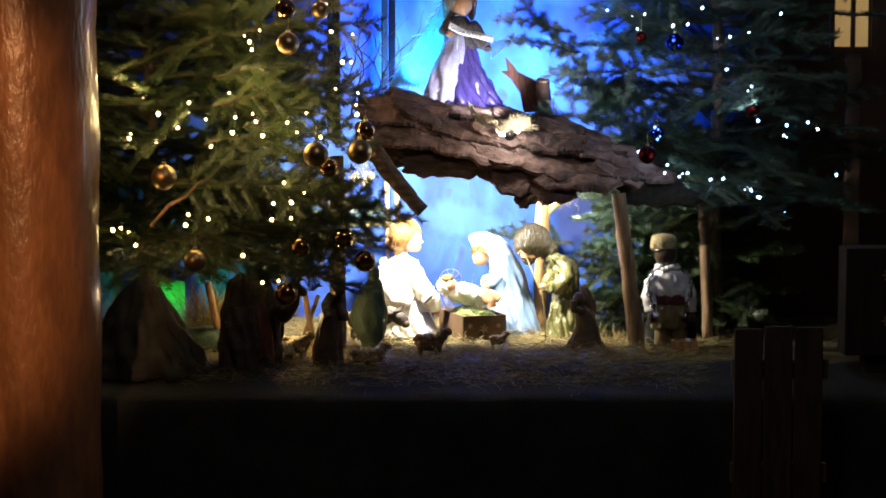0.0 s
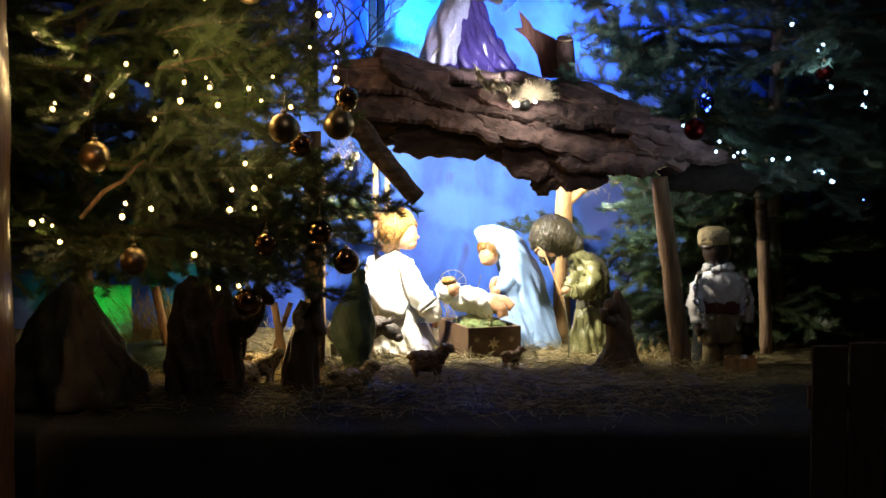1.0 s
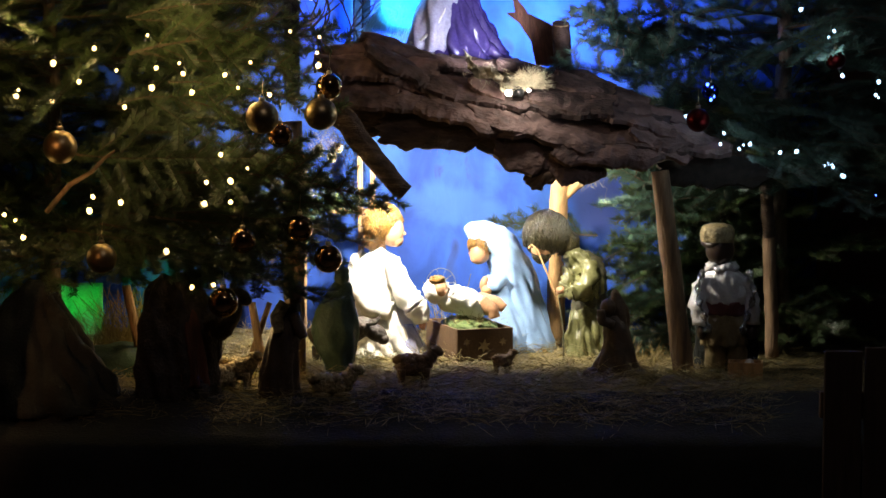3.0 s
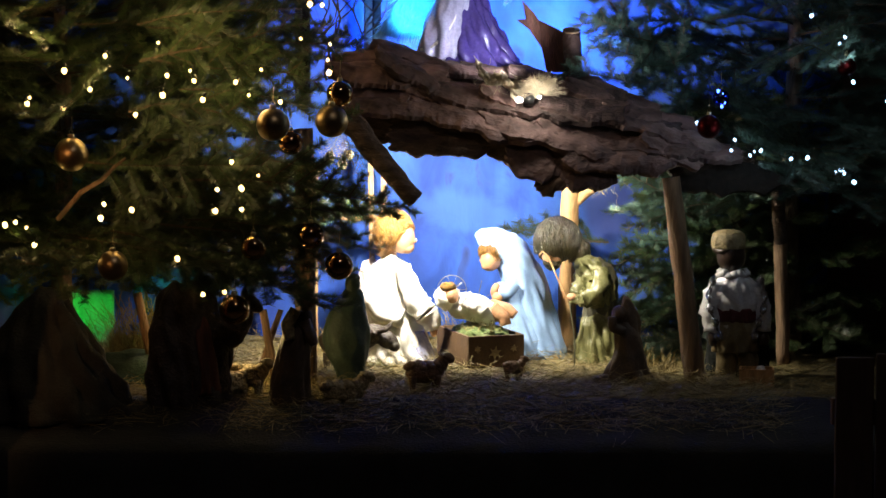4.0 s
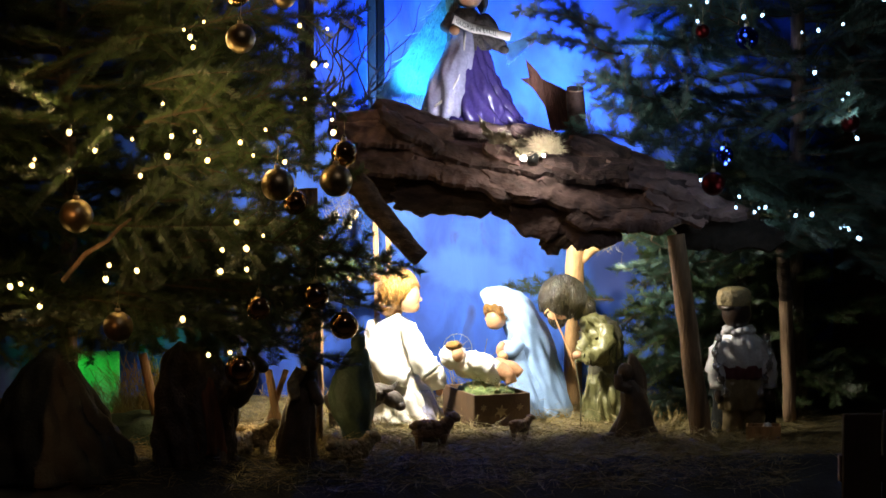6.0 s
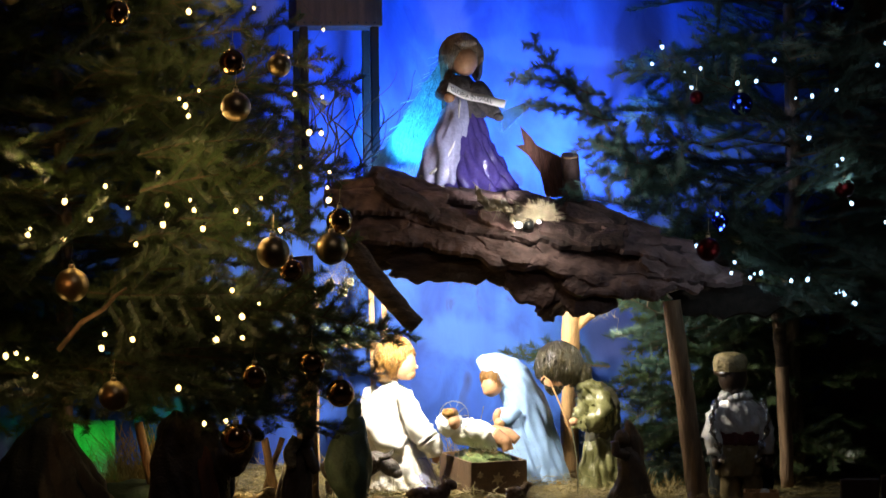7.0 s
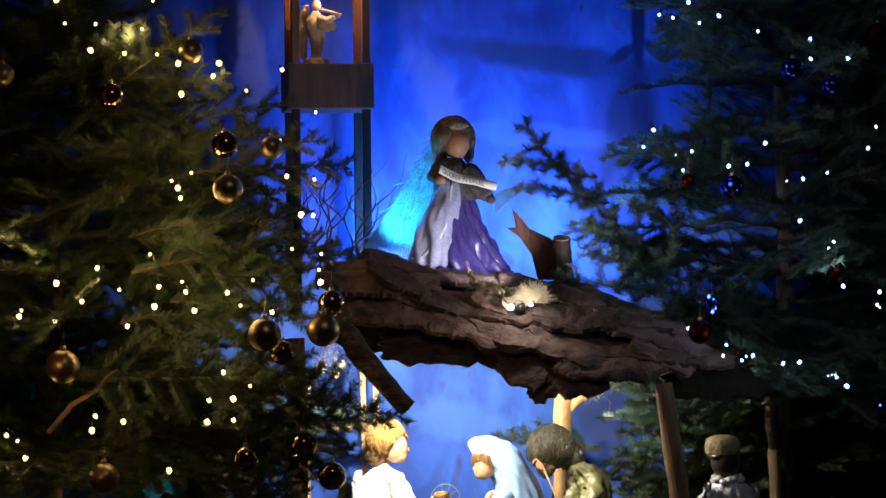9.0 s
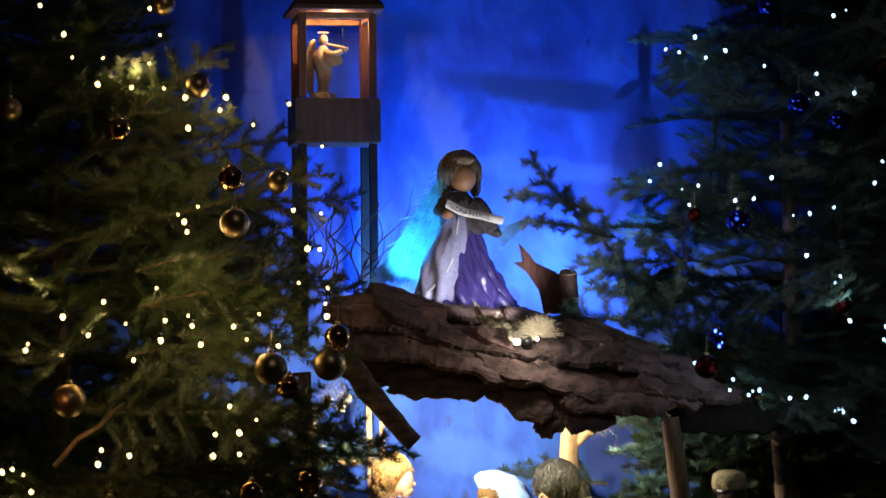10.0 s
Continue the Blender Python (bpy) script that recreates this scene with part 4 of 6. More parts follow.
def joseph_doll():
    bm = bmesh.new()
    # gathered satin skirt, dark sash, narrow bent torso
    robe(bm, ((22, -6, -4, 40, 34), (21, -6, 14, 40, 34), (18, -6, 50, 36, 32), (16, -2, 86, 27, 26), (15, 0, 104, 22, 22)), 0, 11, 0.17, 0.7, 110, 8)
    crumple(bm, 0, 6, 5.0, (1, 1, 0.3), 1.0)
    robe(bm, ((15, 0, 98, 27, 25), (16, 0, 112, 28, 26), (16, 0, 124, 27, 25)), 3, 6, 0.05)
    first = len(bm.verts)
    robe(bm, ((16, 0, 118, 26, 25), (16, 0, 146, 29, 27), (8, 0, 178, 28, 26), (-6, 0, 200, 24, 22), (-22, 0, 214, 13, 12)), 0, 8, 0.12, 1.4, 90)
    # dark layer added over the back, which puts its shade into the colour
    robe(bm, ((24, 8, 112, 24, 24), (25, 8, 150, 26, 26), (18, 8, 184, 24, 24), (6, 8, 204, 14, 14)), 3, 6, 0.08, 2.0, 60)
    sleeve(bm, ((14, -24, 190), (18, -38, 162), (2, -46, 140), (-16, -48, 134)), (16, 20, 21, 19), 0, 0.35, 5.0)
    sleeve(bm, ((-12, -48, 136), (-24, -46, 134), (-32, -44, 138)), (19, 13, 9), 0, 0.35, 6.0)
    sleeve(bm, ((-14, 14, 186), (-20, -10, 156), (-32, -30, 140)), (14, 15, 12), 0, 0.35, 7.0)
    crumple(bm, first, 5, 7.0, (1, 1, 0.6), 4.0)
    lump(bm, (-36, -46, 138), (9, 8, 8), 1)
    lump(bm, (-67, -6, 216), (22, 23, 25), 1, spun((0, 34, 0)))
    lump(bm, (-70, -8, 200), (17, 19, 16), 2, None, 0.25, 3.0)
    hair_cap(bm, (-60, 0, 237), (38, 37, 40), 2, spun((0, 22, 0)), 2.4)
    strands(bm, (-60, 0, 236), (39, 38, 41), 2, (-80, -10, 200, 24), 260, 6, 1.6, -0.8, 1.08)
    lump(bm, (-20, 4, 218), (22, 24, 26), 2, None, 0.2, 6.0)
    curl = random.Random(17)
    for k in range(70):
        th, an = curl.uniform(0.1, 2.1), curl.uniform(0, 6.283)
        c = (-60 + 38 * math.sin(th) * math.cos(an), 37 * math.sin(th) * math.sin(an), 236 + 38 * math.cos(th))
        if (Vector(c) - Vector((-82, -16, 204))).length > 26:
            lump(bm, c, (curl.uniform(7, 12), curl.uniform(6, 9), curl.uniform(5, 8)), 2, spun((0, curl.uniform(-60, 60), 0)), 0.3, k, 10)
    sleeve(bm, ((-96, -30, 214), (-90, -34, 222), (-80, -36, 214), (-62, -40, 172), (-44, -42, 128)), (1.5, 1.5, 1.5, 1.5, 1.5), 4, 0, 0)
    sleeve(bm, ((-40, -46, 130), (-30, -48, 60), (-30, -48, 0)), (1.6, 1.6, 1.6), 3, 0, 0)
    thing("joseph_doll", bm, (OLIVE, SKIN, GREY_HAIR, OLIVE_DARK, PLANK), (0.471, 0.340, -0.001), "bending dark-haired doll in an olive satin robe", "doll")


def manger():
    h = holder("manger", Matrix.Translation((0.084, 0.140, 0.024)) @ pose(0, 0, 0, 0, 0, 19), "brown box manger decorated with straw stars", "manger")
    w, d, z, t = 0.185, 0.30, 0.10, 0.008
    for name, size, c in (("front_panel", (w, t, z), (w / 2, t / 2, z / 2)), ("back_panel", (w, t, z), (w / 2, d - t / 2, z / 2)),
                          ("side_panel", (t, d - 2 * t - 0.004, z), (t / 2, d / 2, z / 2)), ("side_panel", (t, d - 2 * t - 0.004, z), (w - t / 2, d / 2, z / 2)),
                          ("bottom", (w - 2 * t - 0.004, d - 2 * t - 0.004, t), (w / 2, d / 2, t))):
        bm = bmesh.new()
        box(bm, size, c, 0.0015)
        part(name, bm, BOX_CARD, h)

    def star(c, r, turn):
        bm = bmesh.new()
        vs = [bm.verts.new((r * (1 if k % 2 == 0 else 0.45) * math.sin(math.pi * k / 6), 0, r * (1 if k % 2 == 0 else 0.45) * math.cos(math.pi * k / 6))) for k in range(12)]
        bm.faces.new(vs)
        made = bmesh.ops.extrude_face_region(bm, geom=bm.faces[:])
        for v in made["geom"]:
            if isinstance(v, bmesh.types.BMVert):
                v.co.y += 0.003
        bmesh.ops.recalc_face_normals(bm, faces=bm.faces[:])
        part("straw_star", bm, STAR_PAPER, h, "flat pale straw star", place=Matrix.Translation(c) @ pose(0, 0, 0, 0, turn, 0))
    star((0.088, -0.004, 0.046), 0.022, 8)
    star((0.030, -0.004, 0.060), 0.012, 0)
    star((0.150, -0.004, 0.058), 0.013, 12)
    bm = bmesh.new()
    ball(bm, (w / 2, d / 2, z - 0.012), (w / 2 - 0.012, d / 2 - 0.012, 0.032), rough=0.25, seed=3, seg=30, freq=6)
    part("moss_bed", bm, MOSS, h, "green-brown moss and hay filling", smooth=True)
    fibres("hay_bed", h, (w / 2, d / 2 - 0.04, z + 0.014), (0.035, 0.05, 0.004), 160, (0.02, 0.04), STRAW, 12, "loose hay in the manger", -0.7)


def baby_doll():
    bm = bmesh.new()
    lump(bm, (0, 0, 26), (52, 26, 26), 0, spun((0, 12, 0)), 0.2, 2.0)
    lump(bm, (-46, -2, 46), (24, 24, 24), 0, None, 0.22, 5.0, 26, 4)
    lump(bm, (-38, -18, 50), (13, 12, 15), 1)
    lump(bm, (-44, -14, 66), (15, 14, 9), 2, None, 0.3, 1.0)
    sleeve(bm, ((-14, -22, 46), (6, -30, 30), (22, -30, 20)), (15, 15, 13), 0, 0.3, 2.0)
    sleeve(bm, ((36, -12, 24), (58, -20, 10), (62, -22, -4)), (17, 13, 10), 1, 0.1, 2.0)
    sleeve(bm, ((34, 8, 26), (64, -2, 24), (80, -6, 12)), (16, 12, 9), 1, 0.1, 4.0)
    lump(bm, (26, -14, 14), (20, 20, 22), 0, None, 0.25, 7.0)
    thing("baby_doll", bm, (WHITE_CLOTH, SKIN, BLOND), (0.097, 0.300, 0.152), "small baby doll in white lying in the manger", "doll")
    bm = bmesh.new()
    tube(bm, [(0.046 * math.cos(a), 0, 0.046 * math.sin(a)) for a in np.linspace(0, 2 * math.pi, 40)], 0.0009, n=6)
    for k in range(10):
        a = 2 * math.pi * k / 10
        tube(bm, ((0.012 * math.cos(a), 0, 0.012 * math.sin(a)), (0.046 * math.cos(a), 0, 0.046 * math.sin(a))), 0.0005, n=4)
    thing("halo", bm, CAP, Matrix.Translation((0.034, 0.360, 0.247)), "thin wire halo behind the baby doll", "halo")


def king_doll():
    bm = bmesh.new()
    for s in (-1, 1):
        sleeve(bm, ((s * 19, 0, 0), (s * 19, 0, 30), (s * 17, 0, 110)), (15, 21, 24), 1, 0.25, 3.0 + s)
        lump(bm, (s * 20, -10, 2), (16, 24, 12), 5)
    robe(bm, ((-2, 0, 60, 38, 28), (0, 0, 92, 40, 30), (0, 0, 120, 36, 27)), 1, 8, 0.08, 0.5)
    robe(bm, ((0, 0, 116, 38, 29), (0, 0, 138, 38, 29)), 3, 5, 0.02)
    robe(bm, ((0, 0, 136, 38, 29), (0, 0, 164, 41, 30), (-4, 0, 186, 34, 25), (-8, 0, 200, 18, 16)), 0, 8, 0.08, 1.1)
    for s in (-1, 1):
        sleeve(bm, ((s * 34 - 4, -4, 182), (s * 46 - 2, -8, 140), (s * 46, -10, 96)), (16, 19, 17), 0, 0.35, 8.0 + s)
        lump(bm, (s * 46, -12, 84), (9, 9, 12), 4)
    crumple(bm, 0, 3.0, 6.0, (1, 1, 0.5), 3.0)
    for k in range(16):
        a = 2 * math.pi * k / 16
        lump(bm, (-8 + 23 * math.cos(a), 20 * math.sin(a), 200 + 3 * math.sin(k * 2.1)), (8, 8, 7), 0, None, 0.4, k, 10)
    robe(bm, ((4, 24, 10, 56, 14), (4, 24, 100, 54, 14), (0, 20, 184, 40, 12)), 6, 9, 0.06)
    for s in (-1, 1):
        pts = [(s * 40 - 4 + s * 10 * math.sin(k * 0.3), -26 + 4 * math.sin(k * 2.1), 196 - k * 7.5) for k in range(16)]
        sleeve(bm, pts, [4 + 2.5 * math.sin(k * 1.9) for k in range(16)], 7, 0.9, 20.0 + s)
    lump(bm, (-12, -2, 232), (26, 25, 30), 4, None, 0, 0, 26)
    robe(bm, ((-16, 0, 246, 29, 27), (-17, 0, 262, 31, 29), (-17, 0, 274, 27, 25), (-17, 0, 279, 14, 13)), 2, 10, 0.03)
    lump(bm, (-16, 2, 244), (30, 28, 12), 4, None, 0.2, 2)
    thing("king_doll", bm, (SILVER, BEIGE_SATIN, FUR_HAT, WINE, SKIN_DARK, OLIVE_DARK, TENT, TINSEL), (0.906, 0.080, -0.013), "standing doll in silver satin with a pale fur hat", "doll")


def small_box():
    h = holder("gift_box", Matrix.Translation((0.955, -0.020, -0.005)) @ pose(0, 0, 0, 0, 0, -8), "small open brown wooden box on the hay", "box")
    for name, size, c in (("front_panel", (0.105, 0.006, 0.055), (0, -0.035, 0.028)), ("back_panel", (0.105, 0.006, 0.055), (0, 0.035, 0.028)),
                          ("side_panel", (0.006, 0.062, 0.055), (-0.0495, 0, 0.028)), ("side_panel", (0.006, 0.062, 0.055), (0.0495, 0, 0.028)), ("bottom", (0.09, 0.06, 0.006), (0, 0, 0.006))):
        bm = bmesh.new()
        box(bm, size, c, 0.001)
        part(name, bm, PLANK, h)
    bm = bmesh.new()
    ball(bm, (0.012, 0, 0.045), (0.016, 0.014, 0.018), rough=0.2)
    part("wrapped_gift", bm, SILVER, h, "small silver wrapped lump", smooth=True)


def green_figure():
    bm = bmesh.new()
    robe(bm, ((8, 0, 0, 22, 18), (4, 0, 24, 25, 22), (-2, 0, 60, 37, 28), (-2, 0, 96, 41, 29), (0, 0, 130, 33, 24), (6, 0, 152, 22, 17), (8, 0, 166, 12, 11)), 0, 6, 0.07)
    lump(bm, (9, -2, 182), (13, 14, 17), 0)
    lump(bm, (9, 0, 193), (13, 13, 8), 0, None, 0.2)
    robe(bm, ((4, 2, 138, 28, 20), (7, 2, 158, 22, 17), (9, 2, 172, 14, 13)), 0, 5, 0.08, 2.0)
    thing("shepherd_figurine", bm, GREEN_ROBE, (-0.282, -0.030, -0.003), "small figurine in a dark green cloak seen from behind", "figurine")


def scarf_figure():
    bm = bmesh.new()
    robe(bm, ((-6, 0, 0, 36, 28), (-4, 0, 50, 32, 25), (4, 0, 105, 27, 22), (12, 0, 148, 22, 17), (18, 0, 166, 12, 11)), 0, 7, 0.09)
    lump(bm, (22, -2, 182), (14, 15, 18), 1)
    lump(bm, (19, 2, 187), (17, 17, 18), 0, None, 0.15)
    sleeve(bm, ((6, -10, 168), (-8, -18, 146), (-4, -22, 120)), (10, 11, 8), 2, 0.2, 1)
    sleeve(bm, ((20, -14, 150), (34, -22, 120), (38, -24, 112)), (10, 10, 7), 0, 0.2, 2)
    thing("shepherd_figurine", bm, (BROWN_ROBE, CAMEL, WOOL), (-0.422, -0.420, -0.012), "small brown figurine with a head scarf", "figurine")


def kneeling_figure():
    bm = bmesh.new()
    robe(bm, ((0, 0, 0, 46, 30), (2, 0, 24, 40, 28), (4, 0, 58, 27, 22), (0, 0, 92, 22, 18), (-6, 0, 112, 12, 11)), 0, 6, 0.08)
    lump(bm, (-14, -4, 126), (14, 15, 17), 0)
    robe(bm, ((6, 6, 84, 18, 16), (6, 8, 120, 17, 15), (0, 8, 150, 8, 8), (-2, 8, 158, 3, 3)), 0, 5, 0.08)
    sleeve(bm, ((-6, -14, 96), (-26, -18, 104), (-28, -18, 124)), (9, 9, 7), 0, 0.2, 4)
    lump(bm, (-28, -6, 8), (30, 18, 12), 0, None, 0.2)
    thing("shepherd_figurine", bm, BROWN_ROBE, (0.561, -0.020, -0.001), "small kneeling grey-brown figurine on the hay", "figurine")


def camel_figure():
    bm = bmesh.new()
    robe(bm, ((-16, 0, 0, 58, 34), (-14, 0, 50, 62, 38), (-10, 0, 110, 62, 38), (-14, 0, 160, 52, 34), (-18, 0, 196, 34, 24), (-20, 0, 210, 12, 10)), 0, 7, 0.06, 0.0, 90)
    crumple(bm, 0, 9, 3.0, (1, 1, 0.3), 2.0)
    sleeve(bm, ((30, 0, 130), (58, 0, 128), (76, 0, 146), (84, 0, 170)), (36, 25, 18, 14), 1, 0.1, 2)
    lump(bm, (92, 0, 178), (22, 13, 13), 1, spun((0, 30, 0)))
    lump(bm, (78, 6, 192), (5, 4, 9), 1)
    for x, y in ((34, -12), (30, 12), (-50, -14), (-44, 14)):
        sleeve(bm, ((x, y, 0), (x, y, 50), (x - 4, y, 105)), (8, 8, 15), 1, 0.1, x)
    robe(bm, ((14, -2, 30, 30, 40), (12, -2, 90, 32, 42), (6, -2, 160, 26, 34), (2, -2, 172, 12, 16)), 2, 9, 0.10, 0.0, 80)
    thing("camel_figurine", bm, (OX, OX, RED_BLANKET), (-0.696, -0.420, -0.012), "dark camel figurine under a red-brown blanket", "figurine")


def sheep(place, label, size=1.0, turn=0, lying=False, head_side=1, material=WOOL):
    bm = bmesh.new()
    z = 20 if lying else 44
    lump(bm, (0, 0, z), (36, 19, 20), 0, None, 0.18, 3.0, 26, 6)
    for k in range(14):
        lump(bm, (-30 + 4.4 * k, -8 * math.sin(k * 2.3), z + 11 + 4 * math.sin(k * 1.7)), (11, 11, 8), 0, None, 0.35, k, 12, 5)
    sleeve(bm, ((22 * head_side, 0, z + 6), (33 * head_side, 0, z + 18), (38 * head_side, 0, z + 25)), (16, 13, 11), 0, 0.2, 2)
    lump(bm, (44 * head_side, -2, z + 27), (13, 9.5, 9.5), 0, spun((0, 24 * head_side, 0)))
    lump(bm, (35 * head_side, -10, z + 32), (4, 7, 3), 0)
    lump(bm, (35 * head_side, 9, z + 32), (4, 7, 3), 0)
    if not lying:
        for x, y in ((-24, -9), (-22, 9), (22, -9), (20, 9)):
            sleeve(bm, ((x, y, -4), (x, y, 20), (x, y, 40)), (5.5, 5.5, 9), 0, 0.1, x)
    else:
        for x in (-20, 16):
            lump(bm, (x, -16, 6), (16, 6, 6), 0)
    thing("sheep_figurine", bm, material, Matrix.Translation(place) @ pose(0, 0, 0, 0, 0, turn) @ Matrix.Scale(size, 4), label, "sheep", "sheep figurines")


def ox_figure():
    bm = bmesh.new()
    lump(bm, (-44, 10, 40), (48, 26, 30), 0, None, 0.1, 2)
    sleeve(bm, ((-14, 0, 48), (14, -4, 56), (24, -6, 54)), (24, 19, 16), 0, 0.1, 3)
    lump(bm, (34, -8, 46), (24, 15, 16), 0, spun((0, 32, 0)))
    lump(bm, (48, -10, 34), (11, 12, 10), 0)
    for s in (-1, 1):
        sleeve(bm, ((20, -8 + s * 12, 62), (34, -8 + s * 24, 66), (44, -8 + s * 22, 76)), (4, 3.4, 1.4), 0, 0, 1)
        lump(bm, (12, -6 + s * 20, 60), (5, 10, 4), 0)
    for x, y in ((-74, 0), (-70, 22), (-12, -4), (-14, 20)):
        sleeve(bm, ((x, y, -10), (x, y, 20)), (8, 10), 0, 0.1, x)
    thing("ox_figurine", bm, OX, (-0.228, 0.200, 0.031), "dark ox figurine with short horns", "figurine")


def roof_angel():
    bm = bmesh.new()
    # pleated purple skirt, silver overskirt with a pale trim, grey cape
    robe(bm, ((2, 0, -4, 84, 54), (2, 0, 18, 78, 50), (-3, 0, 62, 62, 42), (-8, 0, 115, 44, 32), (-9, 0, 156, 31, 24), (-9, 0, 178, 26, 20)), 1, 13, 0.15, 0.3, 130, 9)
    crumple(bm, 0, 3.5, 5.0, (1.2, 1.2, 0.12), 2.0)
    first = len(bm.verts)
    robe(bm, ((-50, -20, 16, 36, 32), (-45, -24, 52, 38, 31), (-36, -26, 92, 34, 28), (-22, -22, 136, 25, 20), (-12, -14, 172, 14, 12)), 0, 6, 0.07, 1.5, 80)
    crumple(bm, first, 5, 4.0, (1, 1, 0.3), 5.0)
    robe(bm, ((-4, 0, 136, 40, 28), (-4, 0, 160, 39, 28), (-8, 0, 192, 33, 24), (-9, 0, 214, 17, 15)), 3, 7, 0.06)
    sleeve(bm, ((20, -10, 194), (38, -26, 164), (56, -40, 140)), (17, 17, 12), 3, 0.2, 3)
    sleeve(bm, ((-34, -10, 194), (-42, -30, 180), (-32, -44, 172)), (15, 13, 8), 3, 0.2, 5)
    lump(bm, (-30, -46, 172), (10, 8, 9), 2)
    lump(bm, (60, -42, 136), (9, 8, 8), 3)
    # trim that runs from the waist to the hem
    sleeve(bm, ((-84, -34, 30), (-66, -48, 34), (-42, -56, 52), (-24, -54, 84), (-14, -44, 130), (-10, -34, 168)), (2.6, 2.6, 2.4, 2.2, 2, 2), 4, 0.3, 1)
    sleeve(bm, ((-84, -26, 20), (-78, -40, 12), (-60, -50, 8), (-40, -54, 10)), (2.2, 2.2, 2.2, 2), 4, 0.3, 2)
    lump(bm, (0, -12, 240), (23, 23, 27), 2, None, 0, 0, 26)
    lump(bm, (2, -14, 226), (15, 16, 13), 2)
    hair_cap(bm, (-8, 5, 252), (35, 33, 35), 5, spun((0, -10, 0)), 4.1)
    strands(bm, (-7, 4, 249), (36, 34, 38), 5, (3, -28, 236, 31), 420, 9, 3.6, -0.85, 1.05)
    lump(bm, (-32, 8, 226), (14, 20, 32), 5, None, 0.15, 5.0)
    lump(bm, (22, 6, 230), (11, 16, 28), 5, None, 0.15, 6.0)
    lump(bm, (-2, -14, 274), (25, 20, 11), 5, None, 0.15, 7.0)
    thing("roof_angel_doll", bm, (LILAC, PURPLE, SKIN, GREY_CAPE, PAPER, BROWN_HAIR), (0.080, 0.290, 0.958), "brown-haired angel doll in purple satin standing on the roof", "doll")


def feather_wing(place, size, mirror, seed, lean, label):
    """A wing of many small overlapping feathers."""
    rnd = random.Random(seed)
    bm = bmesh.new()
    for _ in range(5500):
        t = rnd.random() ** 0.8
        w = rnd.random()
        x = -mirror * (0.13 * w * (0.3 + t)) * size
        z = (0.30 * (1 - t) - 0.05 * w) * size
        y = rnd.uniform(-0.025, 0.025)
        L, wd = rnd.uniform(0.02, 0.05) * size, rnd.uniform(0.0005, 0.0014) * size
        a = radians(rnd.gauss(-100, 24))
        d = Vector((mirror * -abs(math.cos(a)) * 0.6, rnd.uniform(-0.3, 0.3), math.sin(a))).normalized()
        s = d.cross(Vector((0, 1, 0.2))).normalized() * wd
        p = Vector((x, y, z))
        vs = [bm.verts.new(q) for q in (p - s * 0.3, p + d * L * 0.5 - s, p + d * L, p + d * L * 0.5 + s, p + s * 0.3)]
        bm.faces.new(vs)
    thing("feather_wing", bm, FEATHER, Matrix.Translation(place) @ pose(0, 0, 0, 0, lean, 0), label, "wing", "angel wings", smooth=False)


def banner():
    h = holder("banner", (0.114, 0.190, 1.248), "curved white paper banner with black lettering", "banner")

    def curve(s):  # s runs over the banner's length, 0..1
        x = (-0.088 + 0.176 * s)
        z = 0.036 - 0.068 * (3 * s * s - 2 * s ** 3) - 0.012 * math.sin(s * math.pi * 2) + 0.012 * max(0, s - 0.75) * 4
        return x, 0.012 * math.sin(s * 5), z
    bm = bmesh.new()
    n, ht = 40, 0.0125
    low, high = [], []
    for i in range(n + 1):
        x, y, z = curve(i / n)
        low.append(bm.verts.new((x - 0.004, y, z - ht)))
        high.append(bm.verts.new((x + 0.004, y, z + ht)))
    for i in range(n):
        bm.faces.new((low[i], low[i + 1], high[i + 1], high[i]))
    strip = part("paper_strip", bm, PAPER, h, smooth=True)
    strip.modifiers.new("thickness", "SOLIDIFY").thickness = 0.0012
    data = bpy.data.curves.new("lettering", "FONT")
    data.body, data.size, data.extrude = "GLORIA IN EXCEL", 0.02, 0.0003
    tmp = bpy.data.objects.new("lettering", data)
    scene.collection.objects.link(tmp)
    bpy.context.view_layer.update()
    me = bpy.data.meshes.new_from_object(tmp.evaluated_get(bpy.context.evaluated_depsgraph_get()))
    bpy.data.objects.remove(tmp)
    xs = [v.co.x for v in me.vertices]
    x0, x1 = min(xs), max(xs)
    for v in me.vertices:
        s = 0.05 + 0.72 * (v.co.x - x0) / (x1 - x0)
        x, y, z = curve(s)
        v.co = (x, y - 0.0022 - v.co.z, z + (v.co.y - 0.007) * 1.05)
    me.materials.append(INK)
    ob = new("lettering", me)
    ob.parent = h
    tagged(ob, "black capital letters on the banner")


